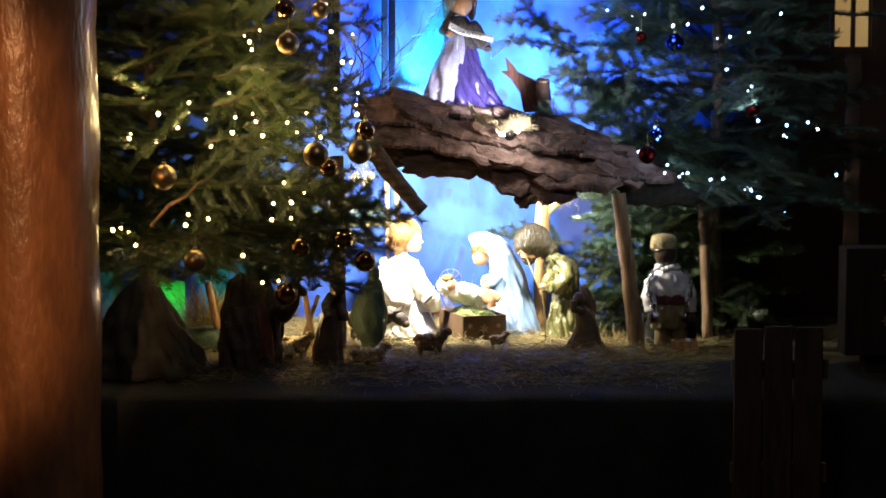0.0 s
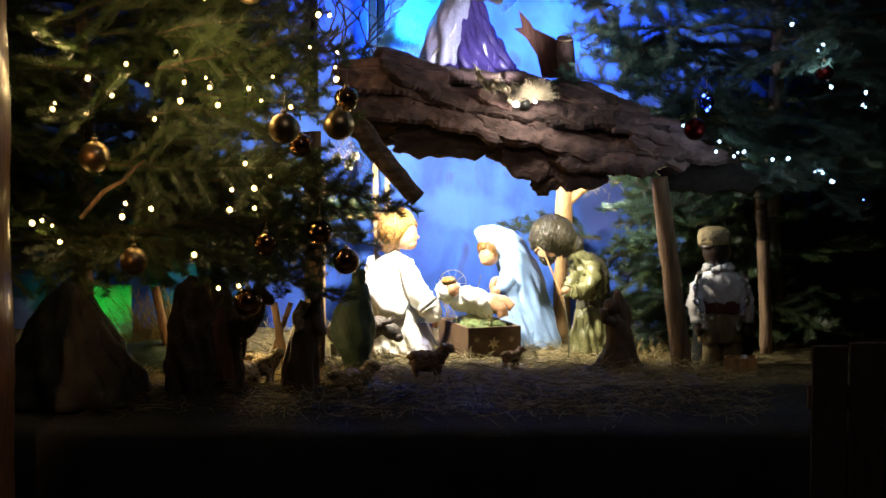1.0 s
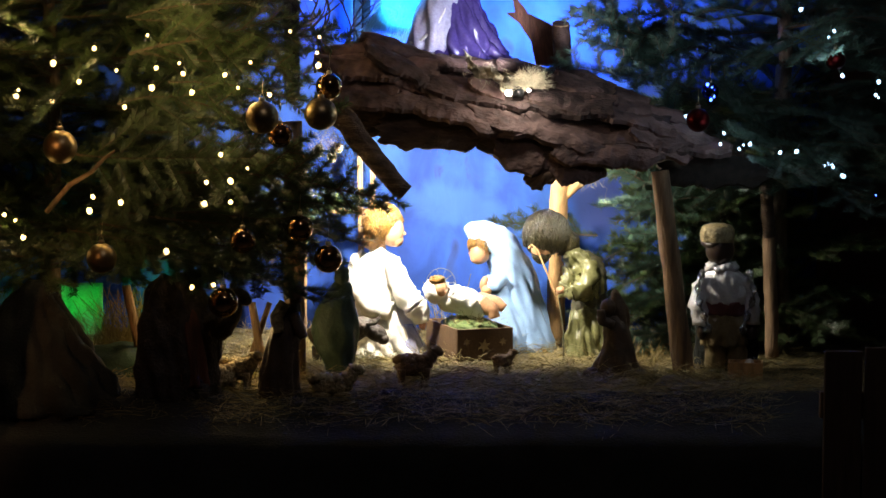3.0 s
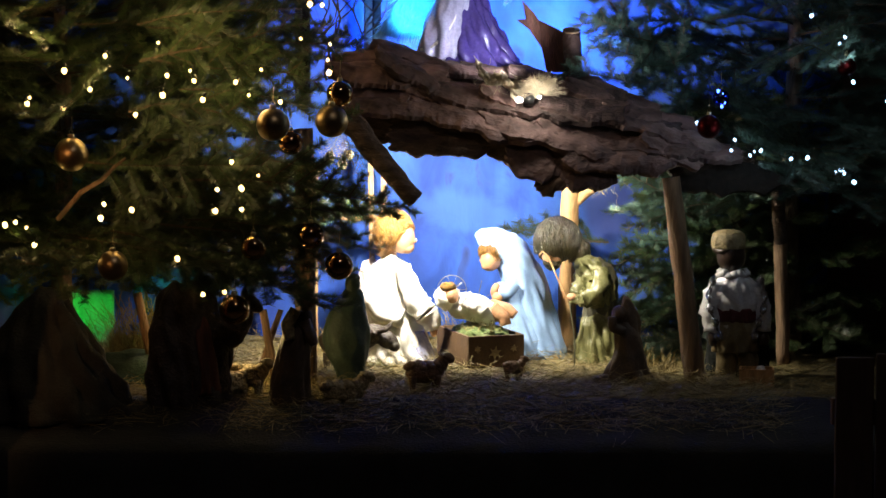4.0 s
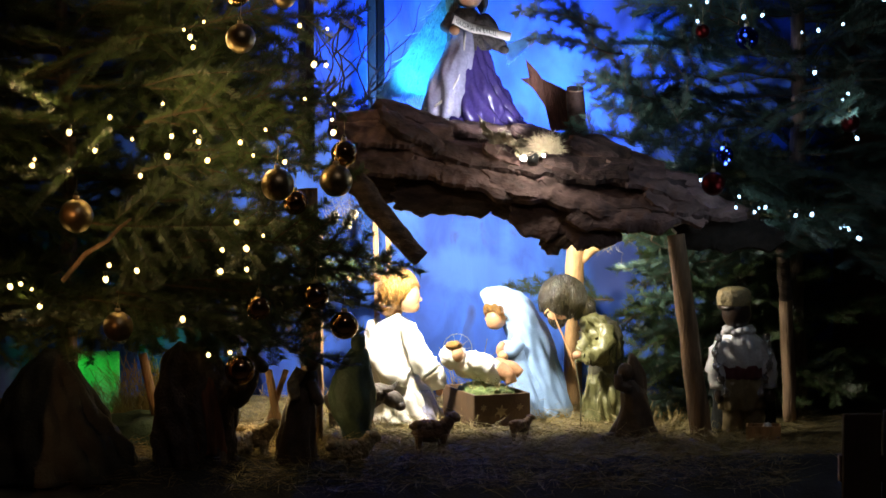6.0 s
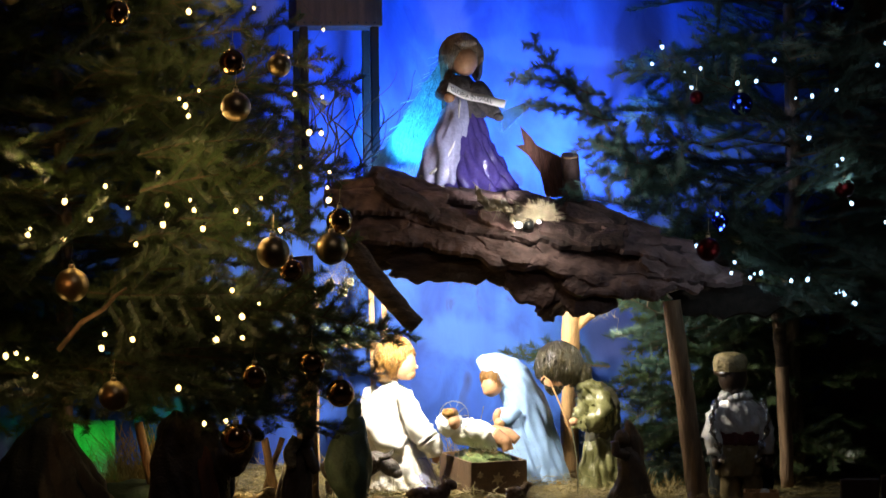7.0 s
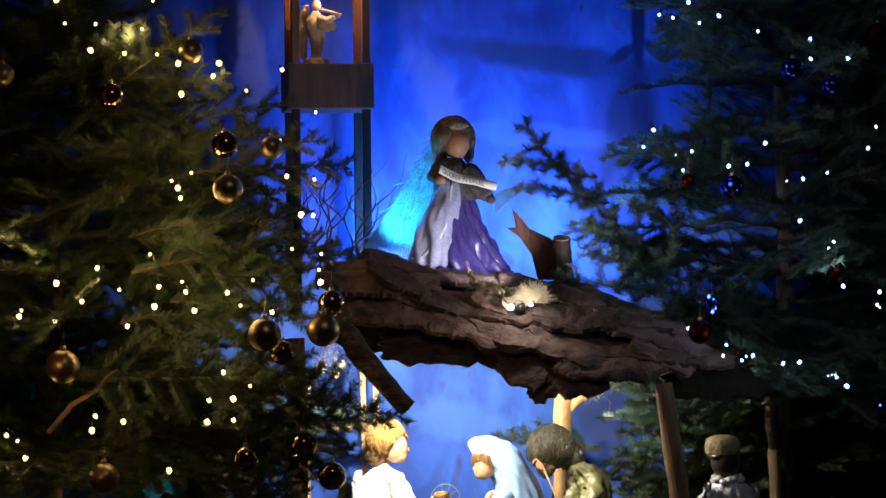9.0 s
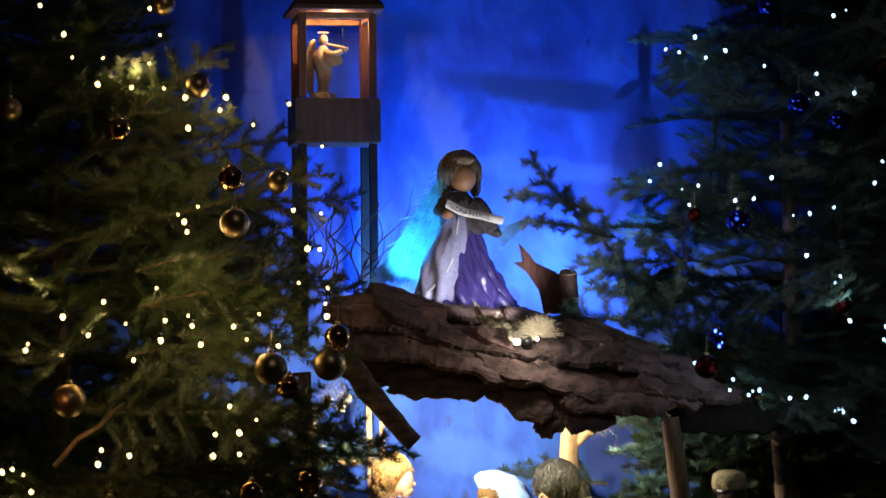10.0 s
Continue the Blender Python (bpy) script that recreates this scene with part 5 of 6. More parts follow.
def violin_angel():
    bm = bmesh.new()
    robe(bm, ((0, 0, 0, 19, 15), (0, 0, 10, 18, 14), (0, 0, 14, 9, 9), (2, 0, 40, 12, 10), (-2, 0, 66, 15, 12), (0, 0, 80, 10, 9), (0, 0, 87, 5, 5)), 0, 6, 0.06)
    lump(bm, (1, 0, 96), (8, 8, 9), 0)
    sleeve(bm, ((4, -8, 76), (18, -12, 70), (32, -12, 77)), (6, 7, 4), 0, 0.1, 1)
    lump(bm, (18, -12, 62), (15, 5, 9), 0, None, 0.2)
    lump(bm, (36, -12, 78), (4, 4, 4), 0)
    sleeve(bm, ((8, -12, 88), (24, -14, 84), (42, -14, 80)), (2, 2.5, 1.6), 0, 0, 1)
    robe(bm, ((-20, 8, 10, 4, 3), (-22, 8, 50, 9, 3), (-18, 8, 88, 7, 3), (-14, 8, 98, 2, 2)), 0, 4, 0.06)
    tube(bm, [pt(1 + 9 * math.cos(a), 9 * math.sin(a), 108) for a in np.linspace(0, 2 * math.pi, 20)], 0.0012, n=5)
    thing("violin_angel_figurine", bm, PORCELAIN, Matrix.Translation((-0.374, 0.600, 1.643)) @ Matrix.Scale(1.2, 4), "cream porcelain angel figurine playing a violin", "figurine")


seated_angel()
mary_doll()
joseph_doll()
manger()
baby_doll()
king_doll()
small_box()
green_figure()
scarf_figure()
kneeling_figure()
camel_figure()
ox_figure()
sheep((-0.048, -0.250, 0.000), "standing brown sheep figurine on the hay", 0.92, 10, False, 1, CAMEL)
sheep((-0.282, -0.400, -0.002), "lying pale sheep figurine on the hay", 1.0, 12, True, 1)
sheep((-0.560, -0.300, -0.002), "pale sheep figurine in dim light", 0.9, -20, False, 1)
sheep((-0.600, -0.360, -0.014), "pale sheep figurine in dim light", 0.9, 60, False, -1)
sheep((0.221, 0.030, 0.002), "small sitting brown lamb figurine", 0.55, 30, False, 1, CAMEL)
roof_angel()
feather_wing((0.022, 0.380, 1.085), 1.3, 1, 3, 10, "feathered angel wing glowing in blue light")
feather_wing((0.205, 0.480, 1.217), 0.36, -1, 4, 70, "small feathered wing tip in blue light")
banner()
violin_angel()

# ---- fir trees ----
def bough_mesh(name, length, seed, needle, material, dense=1.0, spread=0.44):
    """A flat fir spray along +x: stem, side twigs and single needles."""
    rnd = random.Random(seed)
    verts, faces, mats = [], [], []

    def stick(a, b, ra, rb):
        d = (b - a).normalized()
        s = d.cross(Vector((0, 0.1, 1))).normalized()
        u = s.cross(d)
        i = len(verts)
        for p, r in ((a, ra), (b, rb)):
            for k in range(3):
                c, z = math.cos(k * 2.0944), math.sin(k * 2.0944)
                verts.append(tuple(p + (s * c + u * z) * r))
        for k in range(3):
            faces.append((i + k, i + (k + 1) % 3, i + 3 + (k + 1) % 3, i + 3 + k))
            mats.append(0)

    def needles(a, b, n_len):
        d = b - a
        L = d.length
        d.normalize()
        side = d.cross(Vector((0, 0, 1))).normalized()
        up = side.cross(d)
        count = max(2, int(L / 0.0017 * dense))
        for k in range(count):
            p = a + d * (L * (k + rnd.random()) / count)
            for j in range(3):
                ang = rnd.choice((rnd.gauss(0.15, 0.3), rnd.gauss(2.99, 0.3), rnd.uniform(0.2, 2.9)))
                out = side * math.cos(ang) + up * math.sin(ang)
                tip = p + (out + d * rnd.uniform(0.5, 1.0)).normalized() * n_len * rnd.uniform(0.7, 1.1)
                w = d * 0.0014
                i = len(verts)
                verts.extend((tuple(p - w), tuple(p + w), tuple(tip)))
                faces.append((i, i + 1, i + 2))
                mats.append(1)

    def droop(t):
        return -0.10 * length * t * t
    steps = max(6, int(length / 0.075))
    prev = Vector((0, 0, 0))
    for k in range(1, steps + 1):
        t = k / steps
        p = Vector((length * t, 0.012 * math.sin(t * 5 + seed), droop(t) + 0.006 * math.sin(t * 9 + seed)))
        stick(prev, p, 0.004 * (1.05 - t) + 0.001, 0.004 * (1.02 - t) + 0.001)
        if t > 0.08:
            needles(prev, p, needle)
        if t > 0.14:
            for s in (-1, 1):
                if rnd.random() < 0.12:
                    continue
                L = length * (spread * (1 - t) + 0.07) * rnd.uniform(0.75, 1.15)
                a = radians(rnd.gauss(48, 7)) * s
                q = p + Vector((math.cos(a), math.sin(a), rnd.uniform(-0.22, 0.1))) * L
                mid = p.lerp(q, 0.55) + Vector((0, 0, 0.02 * L))
                stick(p, mid, 0.0022, 0.0016)
                stick(mid, q, 0.0016, 0.0009)
                needles(p.lerp(mid, 0.15), mid, needle)
                needles(mid, q, needle)
                if L > 0.2:
                    for s2 in (-1, 1):
                        a2 = a + s2 * radians(45)
                        L2 = L * rnd.uniform(0.3, 0.5)
                        r = mid + Vector((math.cos(a2), math.sin(a2), rnd.uniform(-0.2, 0.1))) * L2
                        stick(mid, r, 0.0013, 0.0008)
                        needles(mid, r, needle)
        prev = p
    me = bpy.data.meshes.new(name)
    me.from_pydata(verts, [], faces)
    me.materials.append(TWIG)
    me.materials.append(material)
    me.polygons.foreach_set("material_index", mats)
    return me


FINGERS = [bough_mesh("bough", L, 300 + k, 0.030, NEEDLE_BLUE, 1.3, 0.12) for k, L in enumerate((0.3, 0.4, 0.5))]
LENGTHS = (0.35, 0.5, 0.65, 0.8, 0.95)
BOUGHS = {L: [bough_mesh("bough", L, int(L * 100) + k, 0.031, NEEDLE) for k in range(2)] for L in LENGTHS}
BLUE_BOUGHS = {L: [bough_mesh("bough", L, int(L * 100) + 7 + k, 0.031, NEEDLE_BLUE) for k in range(2)] for L in LENGTHS}


def add_bough(parent, kinds, base, direction, length, rnd, roll=0.0):
    L = min(LENGTHS, key=lambda v: abs(v - length))
    ob = new("bough", rnd.choice(kinds[L]))
    ob.parent = parent
    d = Vector(direction).normalized()
    yaw, pitch = math.degrees(math.atan2(d.y, d.x)), math.degrees(math.asin(max(-1, min(1, d.z))))
    ob.matrix_basis = Matrix.Translation(base) @ pose(0, 0, 0, 0, 0, yaw) @ pose(0, 0, 0, 0, -pitch, 0) @ pose(0, 0, 0, roll, 0, 0)
    return ob


def fir_tree(x, y, low, high, reach, kinds, seed, label, levels, per_level, front, back, trunk_from=-0.05, limits=(-9, 9)):
    """A fir: tapered trunk and whorls of drooping sprays, kept between the front and back planes and the side limits."""
    rnd = random.Random(seed)
    tree = holder("fir_tree", (x, y, 0), label, "tree", "fir trees")
    bm = bmesh.new()
    zs = np.linspace(trunk_from, high, 14)
    tube(bm, [(0.008 * math.sin(z * 6 + seed), 0.008 * math.cos(z * 5 + seed), z) for z in zs], [0.034 * (1.02 - 0.8 * (z - trunk_from) / (high - trunk_from)) for z in zs], n=12, rough=0.15, seed=seed)
    part("trunk", bm, TRUNK, tree, smooth=True)
    for k in range(levels):
        t = k / (levels - 1)
        z = low + (high - low) * t
        r = reach * (1 - t) ** 0.8 + 0.12
        start = rnd.uniform(0, 6.28)
        for j in range(per_level):
            a = start + 2 * math.pi * j / per_level + rnd.uniform(-0.3, 0.3)
            L = r * rnd.uniform(0.75, 1.1)
            d = Vector((math.cos(a), math.sin(a), rnd.uniform(-0.10, 0.22) + 0.25 * t))
            if d.y < 0:
                L = min(L, max(0.3, (y - front) / max(0.05, -d.y / d.length)))
            else:
                L = min(L, max(0.3, (back - y) / max(0.05, d.y / d.length)))
            if d.x > 0:
                L = min(L, max(0.3, (limits[1] - x) / max(0.05, d.x / d.length)))
            else:
                L = min(L, max(0.3, (x - limits[0]) / max(0.05, -d.x / d.length)))
            add_bough(tree, kinds, (0, 0, z + rnd.uniform(-0.03, 0.03)), d, L, rnd, rnd.uniform(-45, 45))
    return tree


left_tree = fir_tree(-1.17, 0.18, 0.46, 2.12, 0.80, BOUGHS, 3, "tall green fir with warm lights and golden baubles", 19, 10, -0.58, 0.85)
right_tree = fir_tree(1.13, 0.48, 0.60, 2.70, 0.62, BLUE_BOUGHS, 8, "tall dark blue-green fir with cold white lights", 19, 9, -0.30, 0.90, limits=(0.5, 2.4))
low_fir = fir_tree(0.98, 0.62, 0.12, 0.75, 0.42, BOUGHS, 14, "small green fir behind the stable post", 9, 11, 0.25, 0.9, limits=(0.42, 1.9))
rnd = random.Random(77)


def bough_between(tree, kinds, a, b, roll=0.0):
    """A spray of the given tree that starts at a and points to b."""
    a, b = Vector(a), Vector(b)
    o = tree.matrix_basis.translation
    return add_bough(tree, kinds, a - o, b - a, (b - a).length, rnd, roll)


bough_between(left_tree, BOUGHS, (-0.739, -0.300, 0.636), (-0.151, -0.380, 0.616), -60)
bough_between(left_tree, BOUGHS, (-0.740, -0.300, 0.521), (-0.230, -0.420, 0.531), -12)
bough_between(left_tree, BOUGHS, (-0.921, -0.300, 0.447), (-0.379, -0.500, 0.370), -10)
bough_between(left_tree, BOUGHS, (-0.884, -0.200, 0.464), (-0.293, -0.450, 0.421), 40)
bough_between(left_tree, BOUGHS, (-1.093, -0.250, 0.432), (-0.561, -0.500, 0.416), 10)
bough_between(left_tree, BOUGHS, (-0.952, -0.300, 0.489), (-0.480, -0.520, 0.410), -14)
bough_between(left_tree, BOUGHS, (-1.115, 0.000, 1.168), (-0.292, -0.100, 1.427), -40)
bough_between(left_tree, BOUGHS, (-1.148, 0.000, 1.339), (-0.681, -0.050, 1.764), -60)
bough_between(left_tree, BOUGHS, (-0.884, -0.200, 1.080), (-0.356, -0.200, 1.174), 50)
for a, b, roll in (
    ((-0.867, -0.150, 1.074), (-0.367, -0.220, 1.008), 60), ((-0.797, -0.200, 0.844), (-0.389, -0.280, 0.789), -60), ((-0.831, -0.200, 0.745), (-0.394, -0.350, 0.703), 60),
    ((-0.794, -0.250, 0.583), (-0.215, -0.400, 0.569), 60), ((-0.738, -0.300, 0.684), (-0.200, -0.360, 0.647), 30), ((-0.900, -0.200, 0.514), (-0.346, -0.350, 0.460), -60),
    ((-0.869, -0.200, 0.431), (-0.342, -0.450, 0.361), 12), ((-1.063, 0.000, 1.219), (-0.329, -0.050, 1.329), 60), ((-1.087, 0.050, 1.392), (-0.466, 0.000, 1.503), 60),
    ((-1.121, 0.050, 1.478), (-0.602, 0.000, 1.572), -60), ((-1.115, 0.000, 1.083), (-0.362, -0.100, 1.093), 50), ((-1.199, -0.200, 0.487), (-0.644, -0.450, 0.451), 14),
    ((-0.764, -0.200, 0.893), (-0.293, -0.240, 0.853), 60), ((-0.752, -0.150, 1.025), (-0.302, -0.200, 1.057), 50), ((-0.859, -0.150, 0.980), (-0.308, -0.200, 0.943), -50), ((-1.129, -0.200, 0.679), (-0.578, -0.450, 0.708), 60),
):
    bough_between(left_tree, BOUGHS, a, b, roll)
for a, b, roll in (
    ((-1.170, 0.100, 0.470), (-1.560, -0.350, 0.400), 8), ((-1.170, 0.100, 0.450), (-1.330, -0.450, 0.390), -8), ((-1.170, 0.100, 0.440), (-1.080, -0.480, 0.390), 6), ((-1.170, 0.150, 0.450), (-0.830, -0.400, 0.390), -10),
    ((-1.170, 0.250, 0.430), (-1.650, 0.200, 0.390), 12), ((-1.170, 0.250, 0.420), (-0.640, 0.150, 0.370), -12), ((-1.170, 0.300, 0.440), (-0.850, 0.700, 0.360), 10), ((-1.170, 0.300, 0.440), (-1.450, 0.750, 0.380), 10),
    ((-1.170, 0.200, 0.520), (-1.420, -0.420, 0.470), 30), ((-1.170, 0.200, 0.520), (-0.930, -0.480, 0.480), -30), ((-1.170, 0.250, 0.560), (-0.600, 0.300, 0.500), 40), ((-1.170, 0.300, 0.560), (-1.600, 0.500, 0.520), 40),
):
    bough_between(left_tree, BOUGHS, a, b, roll)
for k in range(14):
    x = -1.75 + 0.088 * k
    bough_between(left_tree, BOUGHS, (x, 0.66 + 0.05 * math.sin(k * 2.1), 0.62 + 0.04 * math.cos(k * 1.3)), (x + 0.12 * math.sin(k * 1.7), 0.60, 0.24 + 0.04 * math.sin(k * 2.9)), 30 * math.sin(k))
bough_between(left_tree, BOUGHS, (-0.906, -0.250, 0.829), (-0.393, -0.200, 0.902), 40)
bough_between(left_tree, BOUGHS, (-0.872, -0.250, 0.976), (-0.417, -0.200, 1.106), -40)
def finger_between(tree, a, b, roll=0.0):
    """A slender spray with short side twigs, from a towards b."""
    a, b = Vector(a), Vector(b)
    d = (b - a)
    mesh = FINGERS[0 if d.length < 0.35 else 1 if d.length < 0.45 else 2]
    ob = new("bough", mesh)
    ob.parent = tree
    yaw, pitch = math.degrees(math.atan2(d.y, d.x)), math.degrees(math.asin(d.z / d.length))
    ob.matrix_basis = Matrix.Translation(a - tree.matrix_basis.translation) @ pose(0, 0, 0, 0, 0, yaw) @ pose(0, 0, 0, 0, -pitch, 0) @ pose(0, 0, 0, roll, 0, 0)


for a, b, roll in (
    ((0.613, 0.340, 1.035), (0.244, 0.280, 1.499), 80), ((0.523, 0.300, 1.258), (0.247, 0.260, 1.317), 70), ((0.558, 0.300, 1.177), (0.351, 0.240, 1.222), 60),
    ((0.720, 0.340, 0.963), (0.457, 0.120, 1.131), 60), ((0.737, 0.340, 0.927), (0.489, 0.100, 1.036), 50), ((0.739, 0.340, 1.088), (0.540, 0.100, 0.932), 60),
    ((0.810, 0.340, 1.069), (0.596, 0.120, 1.190), 60), ((0.830, 0.360, 0.997), (0.609, 0.100, 0.966), -60), ((0.867, 0.360, 1.176), (0.722, 0.150, 1.329), 70),
    ((0.869, 0.360, 1.320), (0.843, 0.200, 1.488), 80), ((0.944, 0.360, 1.606), (0.696, 0.200, 1.762), 60), ((0.811, 0.450, 0.464), (0.566, 0.250, 0.647), 60),
):
    finger_between(right_tree, a, b, roll)
bough_between(right_tree, BLUE_BOUGHS, (0.865, 0.350, 1.087), (0.459, 0.150, 1.123), 50)
bough_between(right_tree, BLUE_BOUGHS, (0.809, 0.320, 0.990), (0.463, 0.160, 1.082), 55)
bough_between(right_tree, BLUE_BOUGHS, (1.010, 0.350, 1.211), (0.663, 0.200, 1.400), 40)
bough_between(right_tree, BLUE_BOUGHS, (0.864, 0.350, 0.997), (0.524, 0.120, 0.932), -50)
bough_between(right_tree, BLUE_BOUGHS, (1.014, 0.350, 1.604), (0.679, 0.200, 1.753), 40)
for a, b, roll in (((0.828, 0.320, 0.866), (0.435, 0.160, 0.964), 55), ((0.809, 0.300, 0.742), (0.478, 0.140, 0.844), 50)):
    bough_between(right_tree, BLUE_BOUGHS, a, b, roll)
bough_between(low_fir, BOUGHS, (0.834, 0.500, 0.496), (0.563, 0.320, 0.634), 50)
bough_between(low_fir, BOUGHS, (0.561, 0.750, 0.364), (0.219, 0.720, 0.433), 50)
bough_between(low_fir, BOUGHS, (0.762, 0.500, 0.405), (0.501, 0.420, 0.302), 50)
bough_between(low_fir, BOUGHS, (0.801, 0.500, 0.165), (0.520, 0.420, 0.101), 50)
bough_between(low_fir, BOUGHS, (0.794, 0.450, 0.281), (0.545, 0.400, 0.213), -50)
for a, b, roll in (
    ((0.925, 0.500, 0.588), (0.640, 0.380, 0.559), 60), ((0.926, 0.500, 0.496), (0.607, 0.400, 0.467), 55), ((0.906, 0.480, 0.406), (0.595, 0.360, 0.398), -55),
    ((0.922, 0.460, 0.335), (0.587, 0.360, 0.290), 55), ((0.905, 0.460, 0.225), (0.604, 0.340, 0.184), 60), ((0.922, 0.440, 0.117), (0.622, 0.340, 0.075), -50),
    ((1.128, 0.500, 0.423), (0.838, 0.360, 0.362), 55), ((1.130, 0.500, 0.239), (0.821, 0.360, 0.181), 55), ((0.850, 0.440, 0.025), (0.607, 0.360, 0.009), 60),
):
    bough_between(low_fir, BOUGHS, a, b, roll)
    finger_between(low_fir, Vector(a) + Vector((0.01, -0.03, 0.03)), Vector(b) + Vector((0.03, -0.04, 0.02)), roll)


def bare_limb():
    bm = bmesh.new()
    pts = [Vector((-1.098, -0.350, 0.525)), Vector((-1.026, -0.380, 0.605)), Vector((-0.958, -0.420, 0.643)), Vector((-0.918, -0.450, 0.683)), Vector((-0.885, -0.460, 0.706))]
    o = left_tree.matrix_basis.translation
    tube(bm, [p - o for p in pts], [0.008, 0.0075, 0.006, 0.005, 0.003], n=8, rough=0.15)
    part("limb", bm, LOG_DIM, left_tree, "pale bare limb end", smooth=True)


bare_limb()


def tree_skirt():
    bm = bmesh.new()
    robe(bm, ((0, 0, 0, 150, 116), (-2, 0, 50, 116, 92), (-6, 0, 110, 80, 66), (-8, 0, 165, 48, 40), (-6, 0, 196, 26, 24), (-6, 0, 206, 10, 10)), 0, 11, 0.09, 0.0, 120)
    crumple(bm, 0, 8, 2.5, (1, 1, 0.3), 2.0)
    thing("tree_skirt", bm, TENT, (-1.115, -0.420, -0.022), "dark cloth draped over the foot of the fir", "cloth")


tree_skirt()


# ---- light chains ----
def light_chain(name, rows, label, material, size, sag=0.02):
    h = holder(name, (0, 0, 0), label, "string lights", "light chains")
    bm = bmesh.new()
    ball(bm, (0, 0, 0), (0.0072 * size, 0.0072 * size, 0.0090 * size), seg=12)
    glow = mesh_from(bm, "bulb", [material])
    bm = bmesh.new()
    loft(bm, [(0, 0, 0.007, 0.004, 0.004), (0, 0, 0.02, 0.004, 0.004)], n=8)
    socket = mesh_from(bm, "socket", [WIRE])
    rr = random.Random(len(rows) + 5)
    for row in rows:
        for p in row:
            b = new("bulb", glow)
            b.parent = h
            b.matrix_basis = Matrix.Translation(p) @ pose(0, 0, 0, rr.uniform(-30, 30), rr.uniform(-30, 30), 0) @ Matrix.Scale(rr.choice((0.6, 0.85, 1.0, 1.1)), 4)
            s = new("socket", socket)
            s.parent = b
        bm = bmesh.new()
        line = []
        for a, c in zip(row, row[1:]):
            pts = between(Vector(a) + Vector((0, 0.012, 0.018)), Vector(c) + Vector((0, 0.012, 0.018)), 7)
            for k, q in enumerate(pts):
                q.z -= sag * math.sin(math.pi * k / 6)
                q.y += 0.14 * math.sin(math.pi * k / 6)
            line += pts[:-1]
        tube(bm, line, 0.0006, n=4)
        part("cable", bm, WIRE, h, "thin dark green cable")
    return h


light_chain("light_chain", (
    ((-1.048, -0.500, 0.951), (-0.974, -0.520, 0.900), (-0.937, -0.480, 0.992), (-0.873, -0.500, 0.931), (-0.786, -0.500, 1.029), (-0.773, -0.520, 0.884), (-0.769, -0.450, 0.938)),
    ((-0.704, -0.450, 0.951), (-0.688, -0.500, 0.923), (-0.664, -0.500, 0.871), (-0.572, -0.500, 0.920), (-0.536, -0.500, 0.884), (-0.505, -0.450, 0.954), (-0.452, -0.450, 0.864)),
    ((-0.403, -0.300, 1.041), (-0.379, -0.250, 1.140), (-0.319, -0.300, 1.025), (-0.326, -0.300, 0.980), (-0.322, -0.300, 0.944)),
    ((-0.585, -0.500, 0.698), (-0.511, -0.500, 0.660), (-0.563, -0.450, 0.621), (-0.624, -0.520, 0.622), (-0.630, -0.520, 0.562), (-0.563, -0.450, 0.562)),
    ((-0.935, -0.550, 0.583), (-0.945, -0.550, 0.544), (-0.872, -0.450, 0.560), (-1.129, -0.550, 0.470), (-1.191, -0.500, 0.529), (-1.169, -0.450, 0.509), (-1.220, -0.500, 0.521)),
    ((-1.069, -0.400, 0.845), (-1.164, -0.400, 0.874), (-0.865, -0.400, 0.826), (-0.739, -0.500, 0.426), (-0.666, -0.520, 0.328), (-0.608, -0.500, 0.333)),
), "chain of warm white lights on the fir", BULB_WARM, 1.0)
light_chain("light_chain", (
    ((-1.159, -0.200, 1.859), (-1.090, -0.200, 1.774), (-1.074, -0.150, 1.711), (-0.976, -0.200, 1.703), (-0.992, -0.200, 1.627), (-0.893, -0.200, 1.617), (-0.798, -0.200, 1.613), (-0.847, -0.150, 1.692)),
    ((-0.845, -0.150, 1.854), (-0.821, -0.100, 1.781), (-0.736, -0.200, 1.586), (-0.635, -0.200, 1.548), (-0.622, -0.150, 1.590), (-0.728, -0.200, 1.496), (-0.538, -0.200, 1.504)),
    ((-0.440, -0.100, 1.573), (-0.342, -0.100, 1.446), (-0.445, -0.150, 1.361), (-0.429, -0.100, 1.257), (-0.388, -0.100, 1.143), (-0.347, -0.100, 1.247), (-0.352, -0.100, 1.140)),
    ((-0.680, -0.400, 1.259), (-0.709, -0.420, 1.187), (-0.719, -0.400, 1.216), (-0.742, -0.350, 1.239), (-1.171, -0.400, 0.857)),
), "chain of warm white lights on the fir's upper boughs", BULB_WARM, 1.0)
light_chain("light_chain", (
    ((1.110, 0.000, 1.112), (1.200, -0.050, 1.047), (1.192, 0.000, 1.028), (1.227, -0.050, 0.914), (1.328, -0.050, 0.857), (1.468, 0.000, 0.880), (1.438, 0.050, 0.904), (1.346, 0.000, 0.895), (1.346, 0.000, 0.848)),
    ((0.768, 0.000, 0.791), (0.876, -0.050, 0.742), (0.866, -0.050, 0.710), (0.935, -0.050, 0.707), (0.929, 0.000, 0.693), (0.955, -0.050, 0.709), (1.045, -0.050, 0.685), (1.094, -0.050, 0.688)),
    ((1.179, -0.050, 0.646), (1.210, 0.000, 0.648), (1.205, -0.050, 0.641), (1.232, -0.050, 0.616), (1.199, 0.000, 0.649), (1.246, 0.000, 0.611), (1.544, 0.000, 0.700)),
), "chain of cold white lights on the dark fir", BULB_COLD, 0.75)
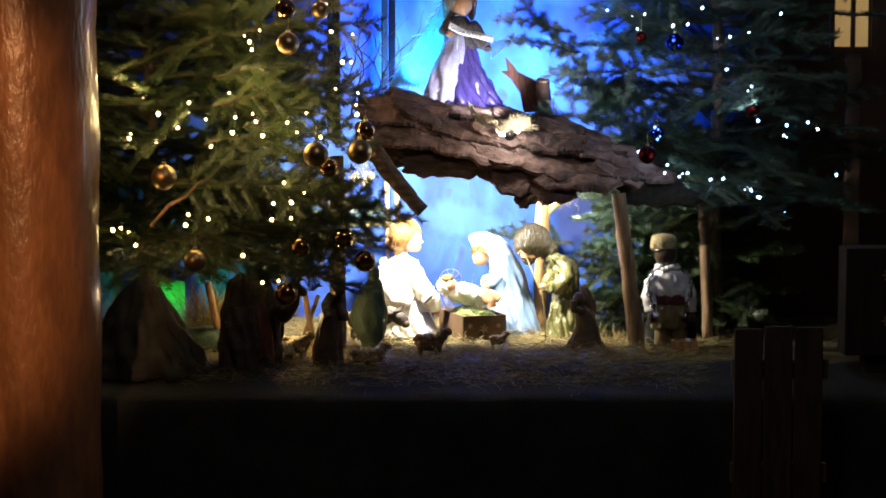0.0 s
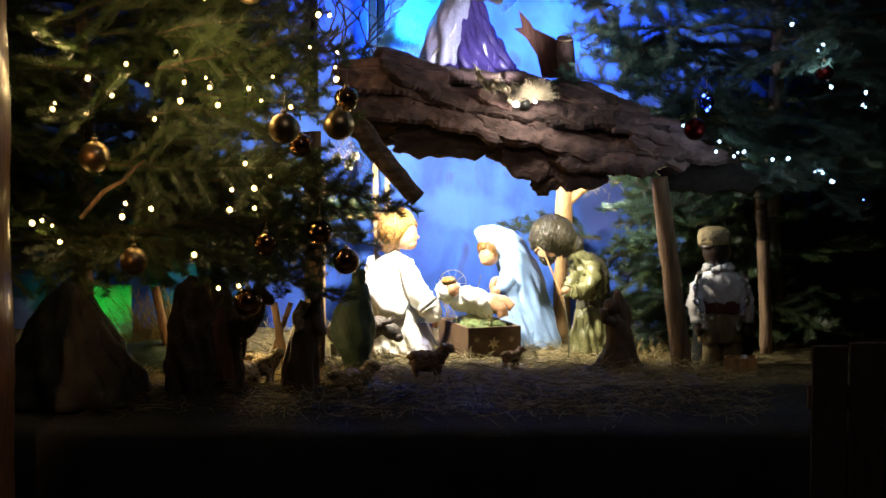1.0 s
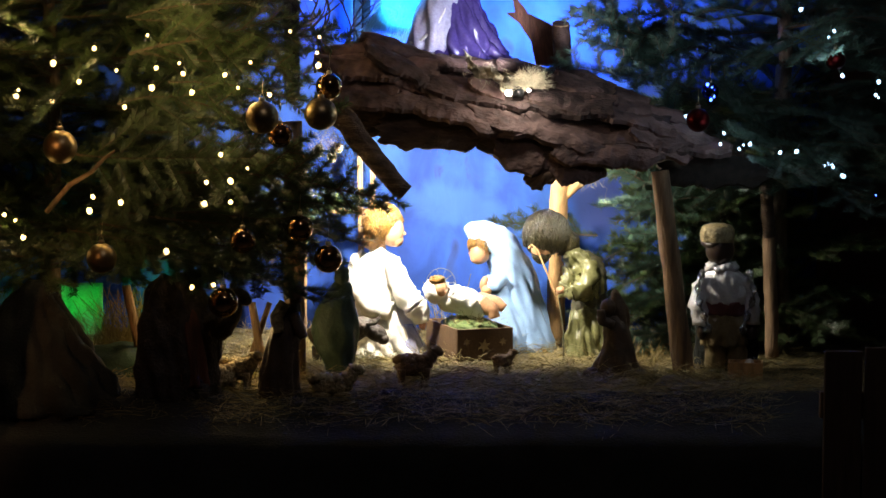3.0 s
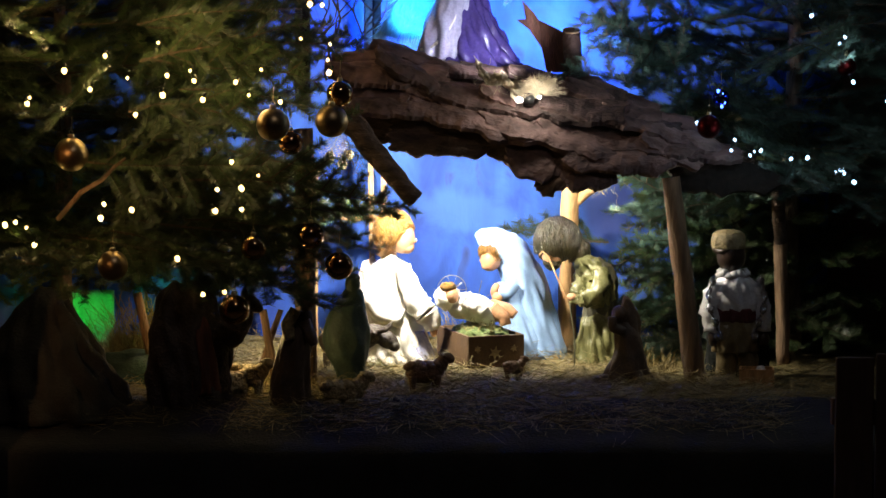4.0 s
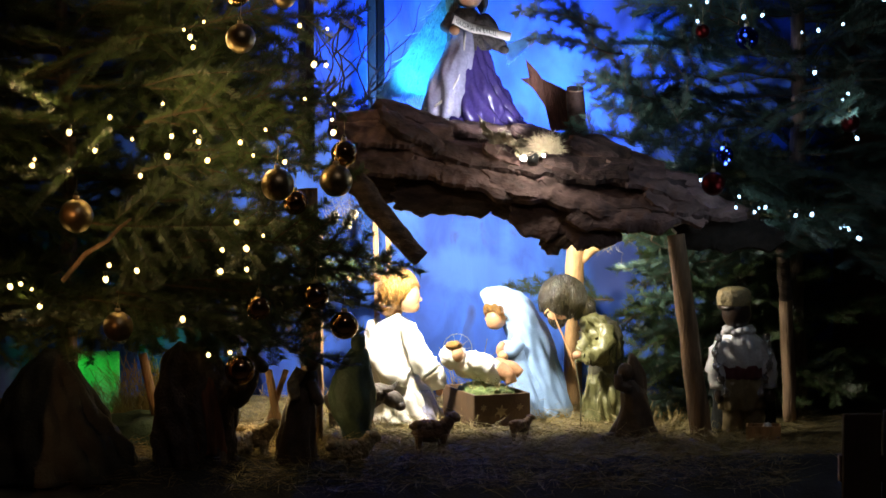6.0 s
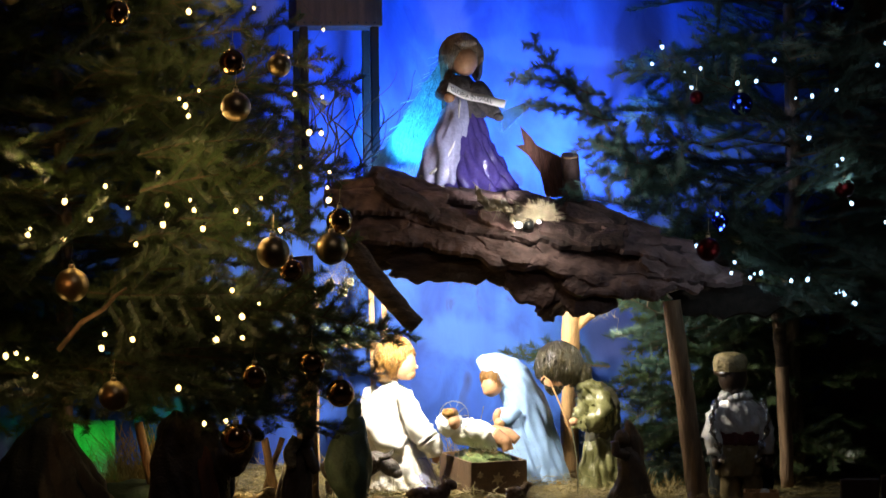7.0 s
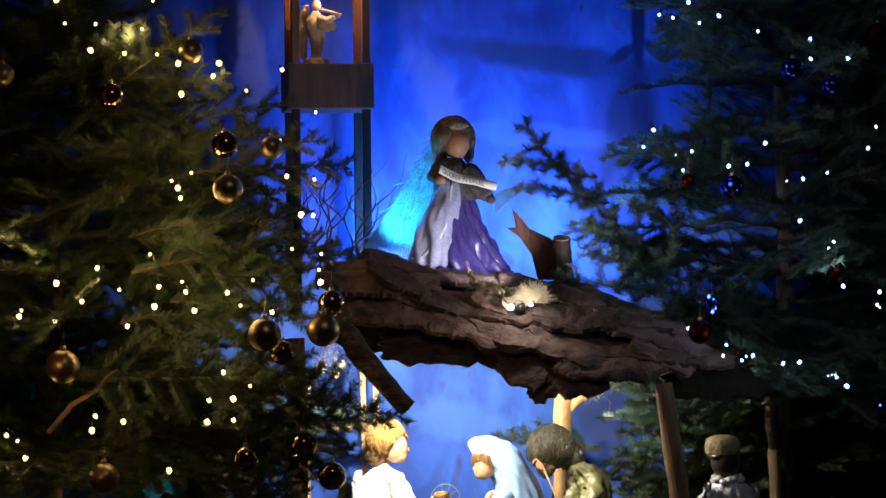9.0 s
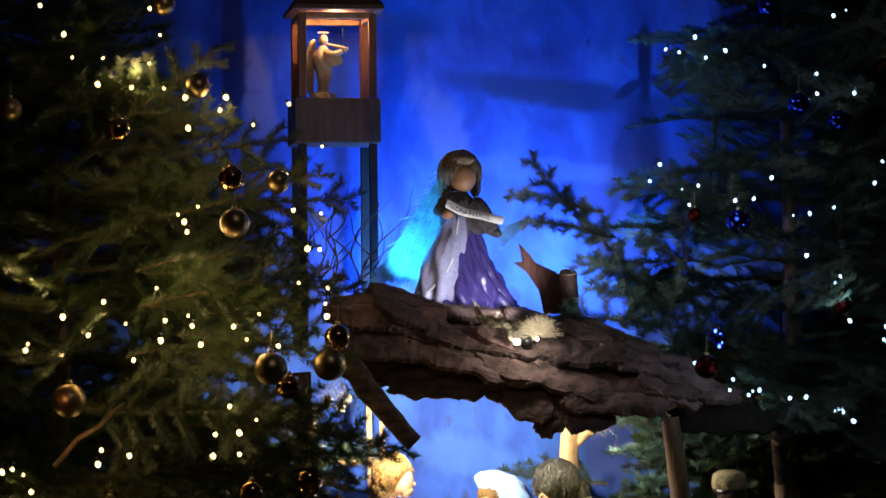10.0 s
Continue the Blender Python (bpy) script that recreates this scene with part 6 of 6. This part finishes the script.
light_chain("light_chain", (
    ((0.700, 0.100, 1.746), (0.742, 0.100, 1.737), (0.823, 0.100, 1.720), (0.883, 0.100, 1.741), (1.009, 0.150, 1.698), (1.161, 0.100, 1.667), (1.162, 0.100, 1.607), (1.276, 0.100, 1.608), (1.253, 0.100, 1.862)),
    ((0.679, 0.100, 1.395), (0.648, 0.100, 1.343), (0.796, 0.100, 1.328), (0.751, 0.150, 1.320), (0.768, 0.100, 1.270), (0.908, 0.100, 1.282), (0.972, 0.150, 1.289), (1.028, 0.150, 1.353)),
    ((1.077, 0.050, 1.233), (1.127, 0.050, 1.239), (1.201, 0.050, 1.257), (1.115, 0.050, 1.111), (1.350, 0.050, 1.395), (1.325, 0.050, 1.330), (0.796, 0.150, 1.789), (1.215, 0.100, 1.845)),
), "chain of cold white lights on the dark fir's upper boughs", BULB_COLD, 0.75)
light_chain("light_chain", (((0.831, 0.000, 0.886), (0.845, 0.000, 0.876), (0.837, 0.000, 0.862), (0.849, 0.000, 0.852), (0.842, 0.000, 0.840), (1.344, 0.000, 0.554)),), "few small blue lights on the dark fir", BULB_BLUE, 0.6)


# ---- baubles ----
def bauble(place, r, material, label, drop=0.04):
    h = holder("bauble", place, label, "bauble", "tree baubles")
    bm = bmesh.new()
    ball(bm, (0, 0, 0), (r, r, r), seg=32)
    part("ball", bm, material, h, smooth=True)
    bm = bmesh.new()
    loft(bm, [(0, 0, r * 0.95, r * 0.2, r * 0.2), (0, 0, r * 1.18, r * 0.2, r * 0.2), (0, 0, r * 1.22, r * 0.12, r * 0.12)], n=14)
    part("cap", bm, CAP, h, "small ribbed metal cap", smooth=True)
    bm = bmesh.new()
    tube(bm, [(r * 0.12 * math.cos(a), 0, r * 1.3 + r * 0.14 * math.sin(a)) for a in np.linspace(0, 6.28, 12)] + [(0, 0, r * 1.45), (0.002, 0.01, r * 1.45 + drop)], 0.0006, n=4)
    part("hook", bm, CAP, h)


MATT = "matt golden bauble hanging from a fir bough"
SHINY = "shiny dark bronze bauble hanging from a fir bough"
for p, r in (((-1.022, -0.560, 0.721), 0.047), ((-0.466, -0.540, 0.803), 0.046), ((-0.308, -0.450, 0.810), 0.046), ((-0.908, -0.580, 0.415), 0.042), ((-0.572, -0.450, 1.210), 0.042), ((-0.463, -0.250, 1.335), 0.034), ((-1.238, -0.250, 1.551), 0.034), ((-0.705, -0.150, 1.624), 0.036), ((-0.809, -0.100, 1.872), 0.034)):
    bauble(p, r, GOLD, MATT)
for p, r in (((-0.287, -0.400, 0.885), 0.038), ((-0.423, -0.460, 0.750), 0.035), ((-0.288, -0.460, 0.403), 0.040), ((-0.369, -0.440, 0.487), 0.038), ((-0.522, -0.540, 0.461), 0.036), ((-0.575, -0.560, 0.290), 0.042), ((-0.586, -0.380, 1.339), 0.038), ((-0.918, -0.320, 1.484), 0.038)):
    bauble(p, r, GOLD_SHINY, SHINY)
for p, r in (((1.205, -0.050, 0.961), 0.031), ((0.798, -0.050, 0.781), 0.036), ((0.781, 0.080, 1.239), 0.022), ((1.359, 0.050, 1.683), 0.028)):
    bauble(p, r, RED_SHINY, "shiny red bauble on the dark fir")
for p, r in (((0.911, 0.050, 1.217), 0.036), ((1.220, 0.050, 1.520), 0.034), ((1.098, 0.050, 1.572), 0.034), ((1.016, 0.100, 1.875), 0.032), ((0.842, 0.020, 0.865), 0.026)):
    bauble(p, r, BLUE_SHINY, "shiny blue bauble on the dark fir")


# ---- the green corner and small things ----
def green_corner():
    bm = bmesh.new()
    a, b = Vector((-1.308, 0.720, -0.128)), Vector((-1.095, 0.720, 0.205))
    rows = []
    for j in range(13):
        row = []
        for i in range(31):
            x, z = a.x + (b.x - a.x) * i / 30, a.z + (b.z - a.z) * j / 12
            row.append(bm.verts.new((x, 0.72 + 0.007 * math.sin(i * 0.5 + j * 0.2) + 0.02 * noise.noise(Vector((x * 8, z * 6, 0))), max(z, 0.01))))
        rows.append(row)
    for r0, r1 in zip(rows, rows[1:]):
        for i in range(30):
            bm.faces.new((r0[i], r0[i + 1], r1[i + 1], r1[i]))
    ob = thing("green_sheet", bm, GREEN_SHEET, (0, 0, 0), "green lit cloth hanging behind the fir", "cloth")
    ob.modifiers.new("thickness", "SOLIDIFY").thickness = 0.004
    bm = bmesh.new()
    ball(bm, (0, 0, 0.03), (0.16, 0.12, 0.07), rough=0.3, seed=4, seg=30)
    thing("grey_cloth", bm, GREY_GREEN, (-0.947, 0.100, -0.016), "crumpled grey-green cloth on the hay", "cloth")
    for k, (p, q, r) in enumerate((((-0.872, 0.080, -0.022), (-0.931, 0.080, 0.267), 0.016), ((-0.502, 0.020, -0.004), (-0.542, 0.020, 0.221), 0.014), ((-0.569, 0.050, -0.008), (-0.493, 0.100, 0.212), 0.010))):
        bm = bmesh.new()
        tube(bm, between(p, q, 8), [r * (1 - 0.02 * i) for i in range(8)], n=12, rough=0.15, seed=k * 3.0)
        thing("wooden_stake", bm, LOG_DIM, (0, 0, 0), "thin rough wooden stake standing in the hay", "stake", "stakes under the fir")


green_corner()


def sheaf(name, base, count, height, spread, label, seed):
    rnd2 = random.Random(seed)
    verts, faces = [], []
    for _ in range(count):
        p = Vector(base) + Vector((rnd2.gauss(0, spread), rnd2.gauss(0, spread * 0.5), 0))
        d = Vector((rnd2.gauss(0, 0.55), rnd2.gauss(0, 0.3), 1)).normalized()
        L = height * rnd2.uniform(0.5, 1.1)
        q = p + d * L * 0.6
        r = q + (d + Vector((rnd2.gauss(0, 0.5), rnd2.gauss(0, 0.3), -0.4))).normalized() * L * 0.4
        s = Vector((0.0011, 0, 0))
        i = len(verts)
        for c in (p, q, r):
            verts += [tuple(c - s), tuple(c + s)]
        faces += [(i, i + 1, i + 3, i + 2), (i + 2, i + 3, i + 5, i + 4)]
    me = bpy.data.meshes.new(name)
    me.from_pydata(verts, [], faces)
    me.materials.append(STRAW)
    tagged(new(name, me), label, "straw", kind="stuff")


sheaf("straw_sheaf", (-0.925, 0.260, -0.003), 460, 0.25, 0.07, "upright sheaf of dry straw in the corner", 1)
sheaf("straw_sheaf", (-0.341, 0.550, 0.010), 90, 0.10, 0.05, "upright dry straw by the stable wall", 2)
sheaf("straw_sheaf", (0.059, 0.750, -0.018), 26, 0.30, 0.03, "few tall dry stalks behind the manger", 3)
sheaf("straw_sheaf", (0.633, 0.250, -0.038), 160, 0.12, 0.06, "upright dry straw beside the post", 4)


def curly_twigs():
    """Corkscrew twigs that rise beside the tower and fork near their tips."""
    rnd2 = random.Random(4)
    h = holder("curly_twigs", (-0.335, 0.400, 0.952), "dark curly bare twigs behind the roof", "twigs")

    def run(p, heading, steps, r, k):
        bm = bmesh.new()
        pts = [p.copy()]
        for i in range(steps):
            p = p + Vector((heading + 0.014 * math.sin(i * 0.75 + k * 1.9), 0.005 * math.cos(i + k), 0.024))
            pts.append(p.copy())
        tube(bm, pts, [r * (1 - 0.7 * i / steps) for i in range(steps + 1)], n=6)
        part("twig", bm, TWIG, h, smooth=True)
        return pts
    for k in range(5):
        pts = run(Vector((-0.03 + 0.022 * k, rnd2.uniform(-0.02, 0.02), -0.04)), -0.003 + 0.003 * (k - 1), 14 + 2 * (k % 3), 0.0046, k)
        for j, side in ((6, 1), (9, -1), (11, 1)):
            run(pts[j], 0.016 * side, 7, 0.0028, k + j * 0.6)


curly_twigs()


def lit_window():
    h = holder("lit_window", (1.690, 0.550, 1.301), "small lit window of a dark wooden cabin", "window")
    bm = bmesh.new()
    box(bm, (0.14, 0.012, 0.20))
    part("pane", bm, WINDOW_GLOW, h, "glowing amber pane")
    for x in (-0.08, 0.005, 0.09):
        bm = bmesh.new()
        box(bm, (0.018, 0.02, 0.24), (x, -0.018, 0), 0.002)
        part("bar", bm, BOARD, h)
    for z in (-0.115, 0.115):
        bm = bmesh.new()
        box(bm, (0.20, 0.02, 0.018), (0, -0.019, z), 0.002)
        part("bar", bm, BOARD, h)
    bm = bmesh.new()
    box(bm, (0.06, 0.04, 2.4), (0.02, 0.035, -0.65), 0.003)
    part("support_post", bm, BOARD, h)


lit_window()


def star_box():
    h = holder("dark_box", (1.603, -0.450, 0.059), "dark brown box with small pale stars", "box")
    bm = bmesh.new()
    box(bm, (0.26, 0.16, 0.40), (0.02, 0, 0.20), 0.006)
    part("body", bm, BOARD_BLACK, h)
    for z in (0.13, 0.30):
        bm = bmesh.new()
        for k in range(3):
            box(bm, (0.04, 0.003, 0.006), (0.045, -0.0835, z), 0.0, pose(0, 0, 0, 0, 60 * k, 0))
        part("star", bm, STAR_PAPER, h, "small pale star")
    bm = bmesh.new()
    box(bm, (0.10, 0.10, 0.5), (0.02, 0, -0.26), 0.004)
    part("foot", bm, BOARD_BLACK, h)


star_box()
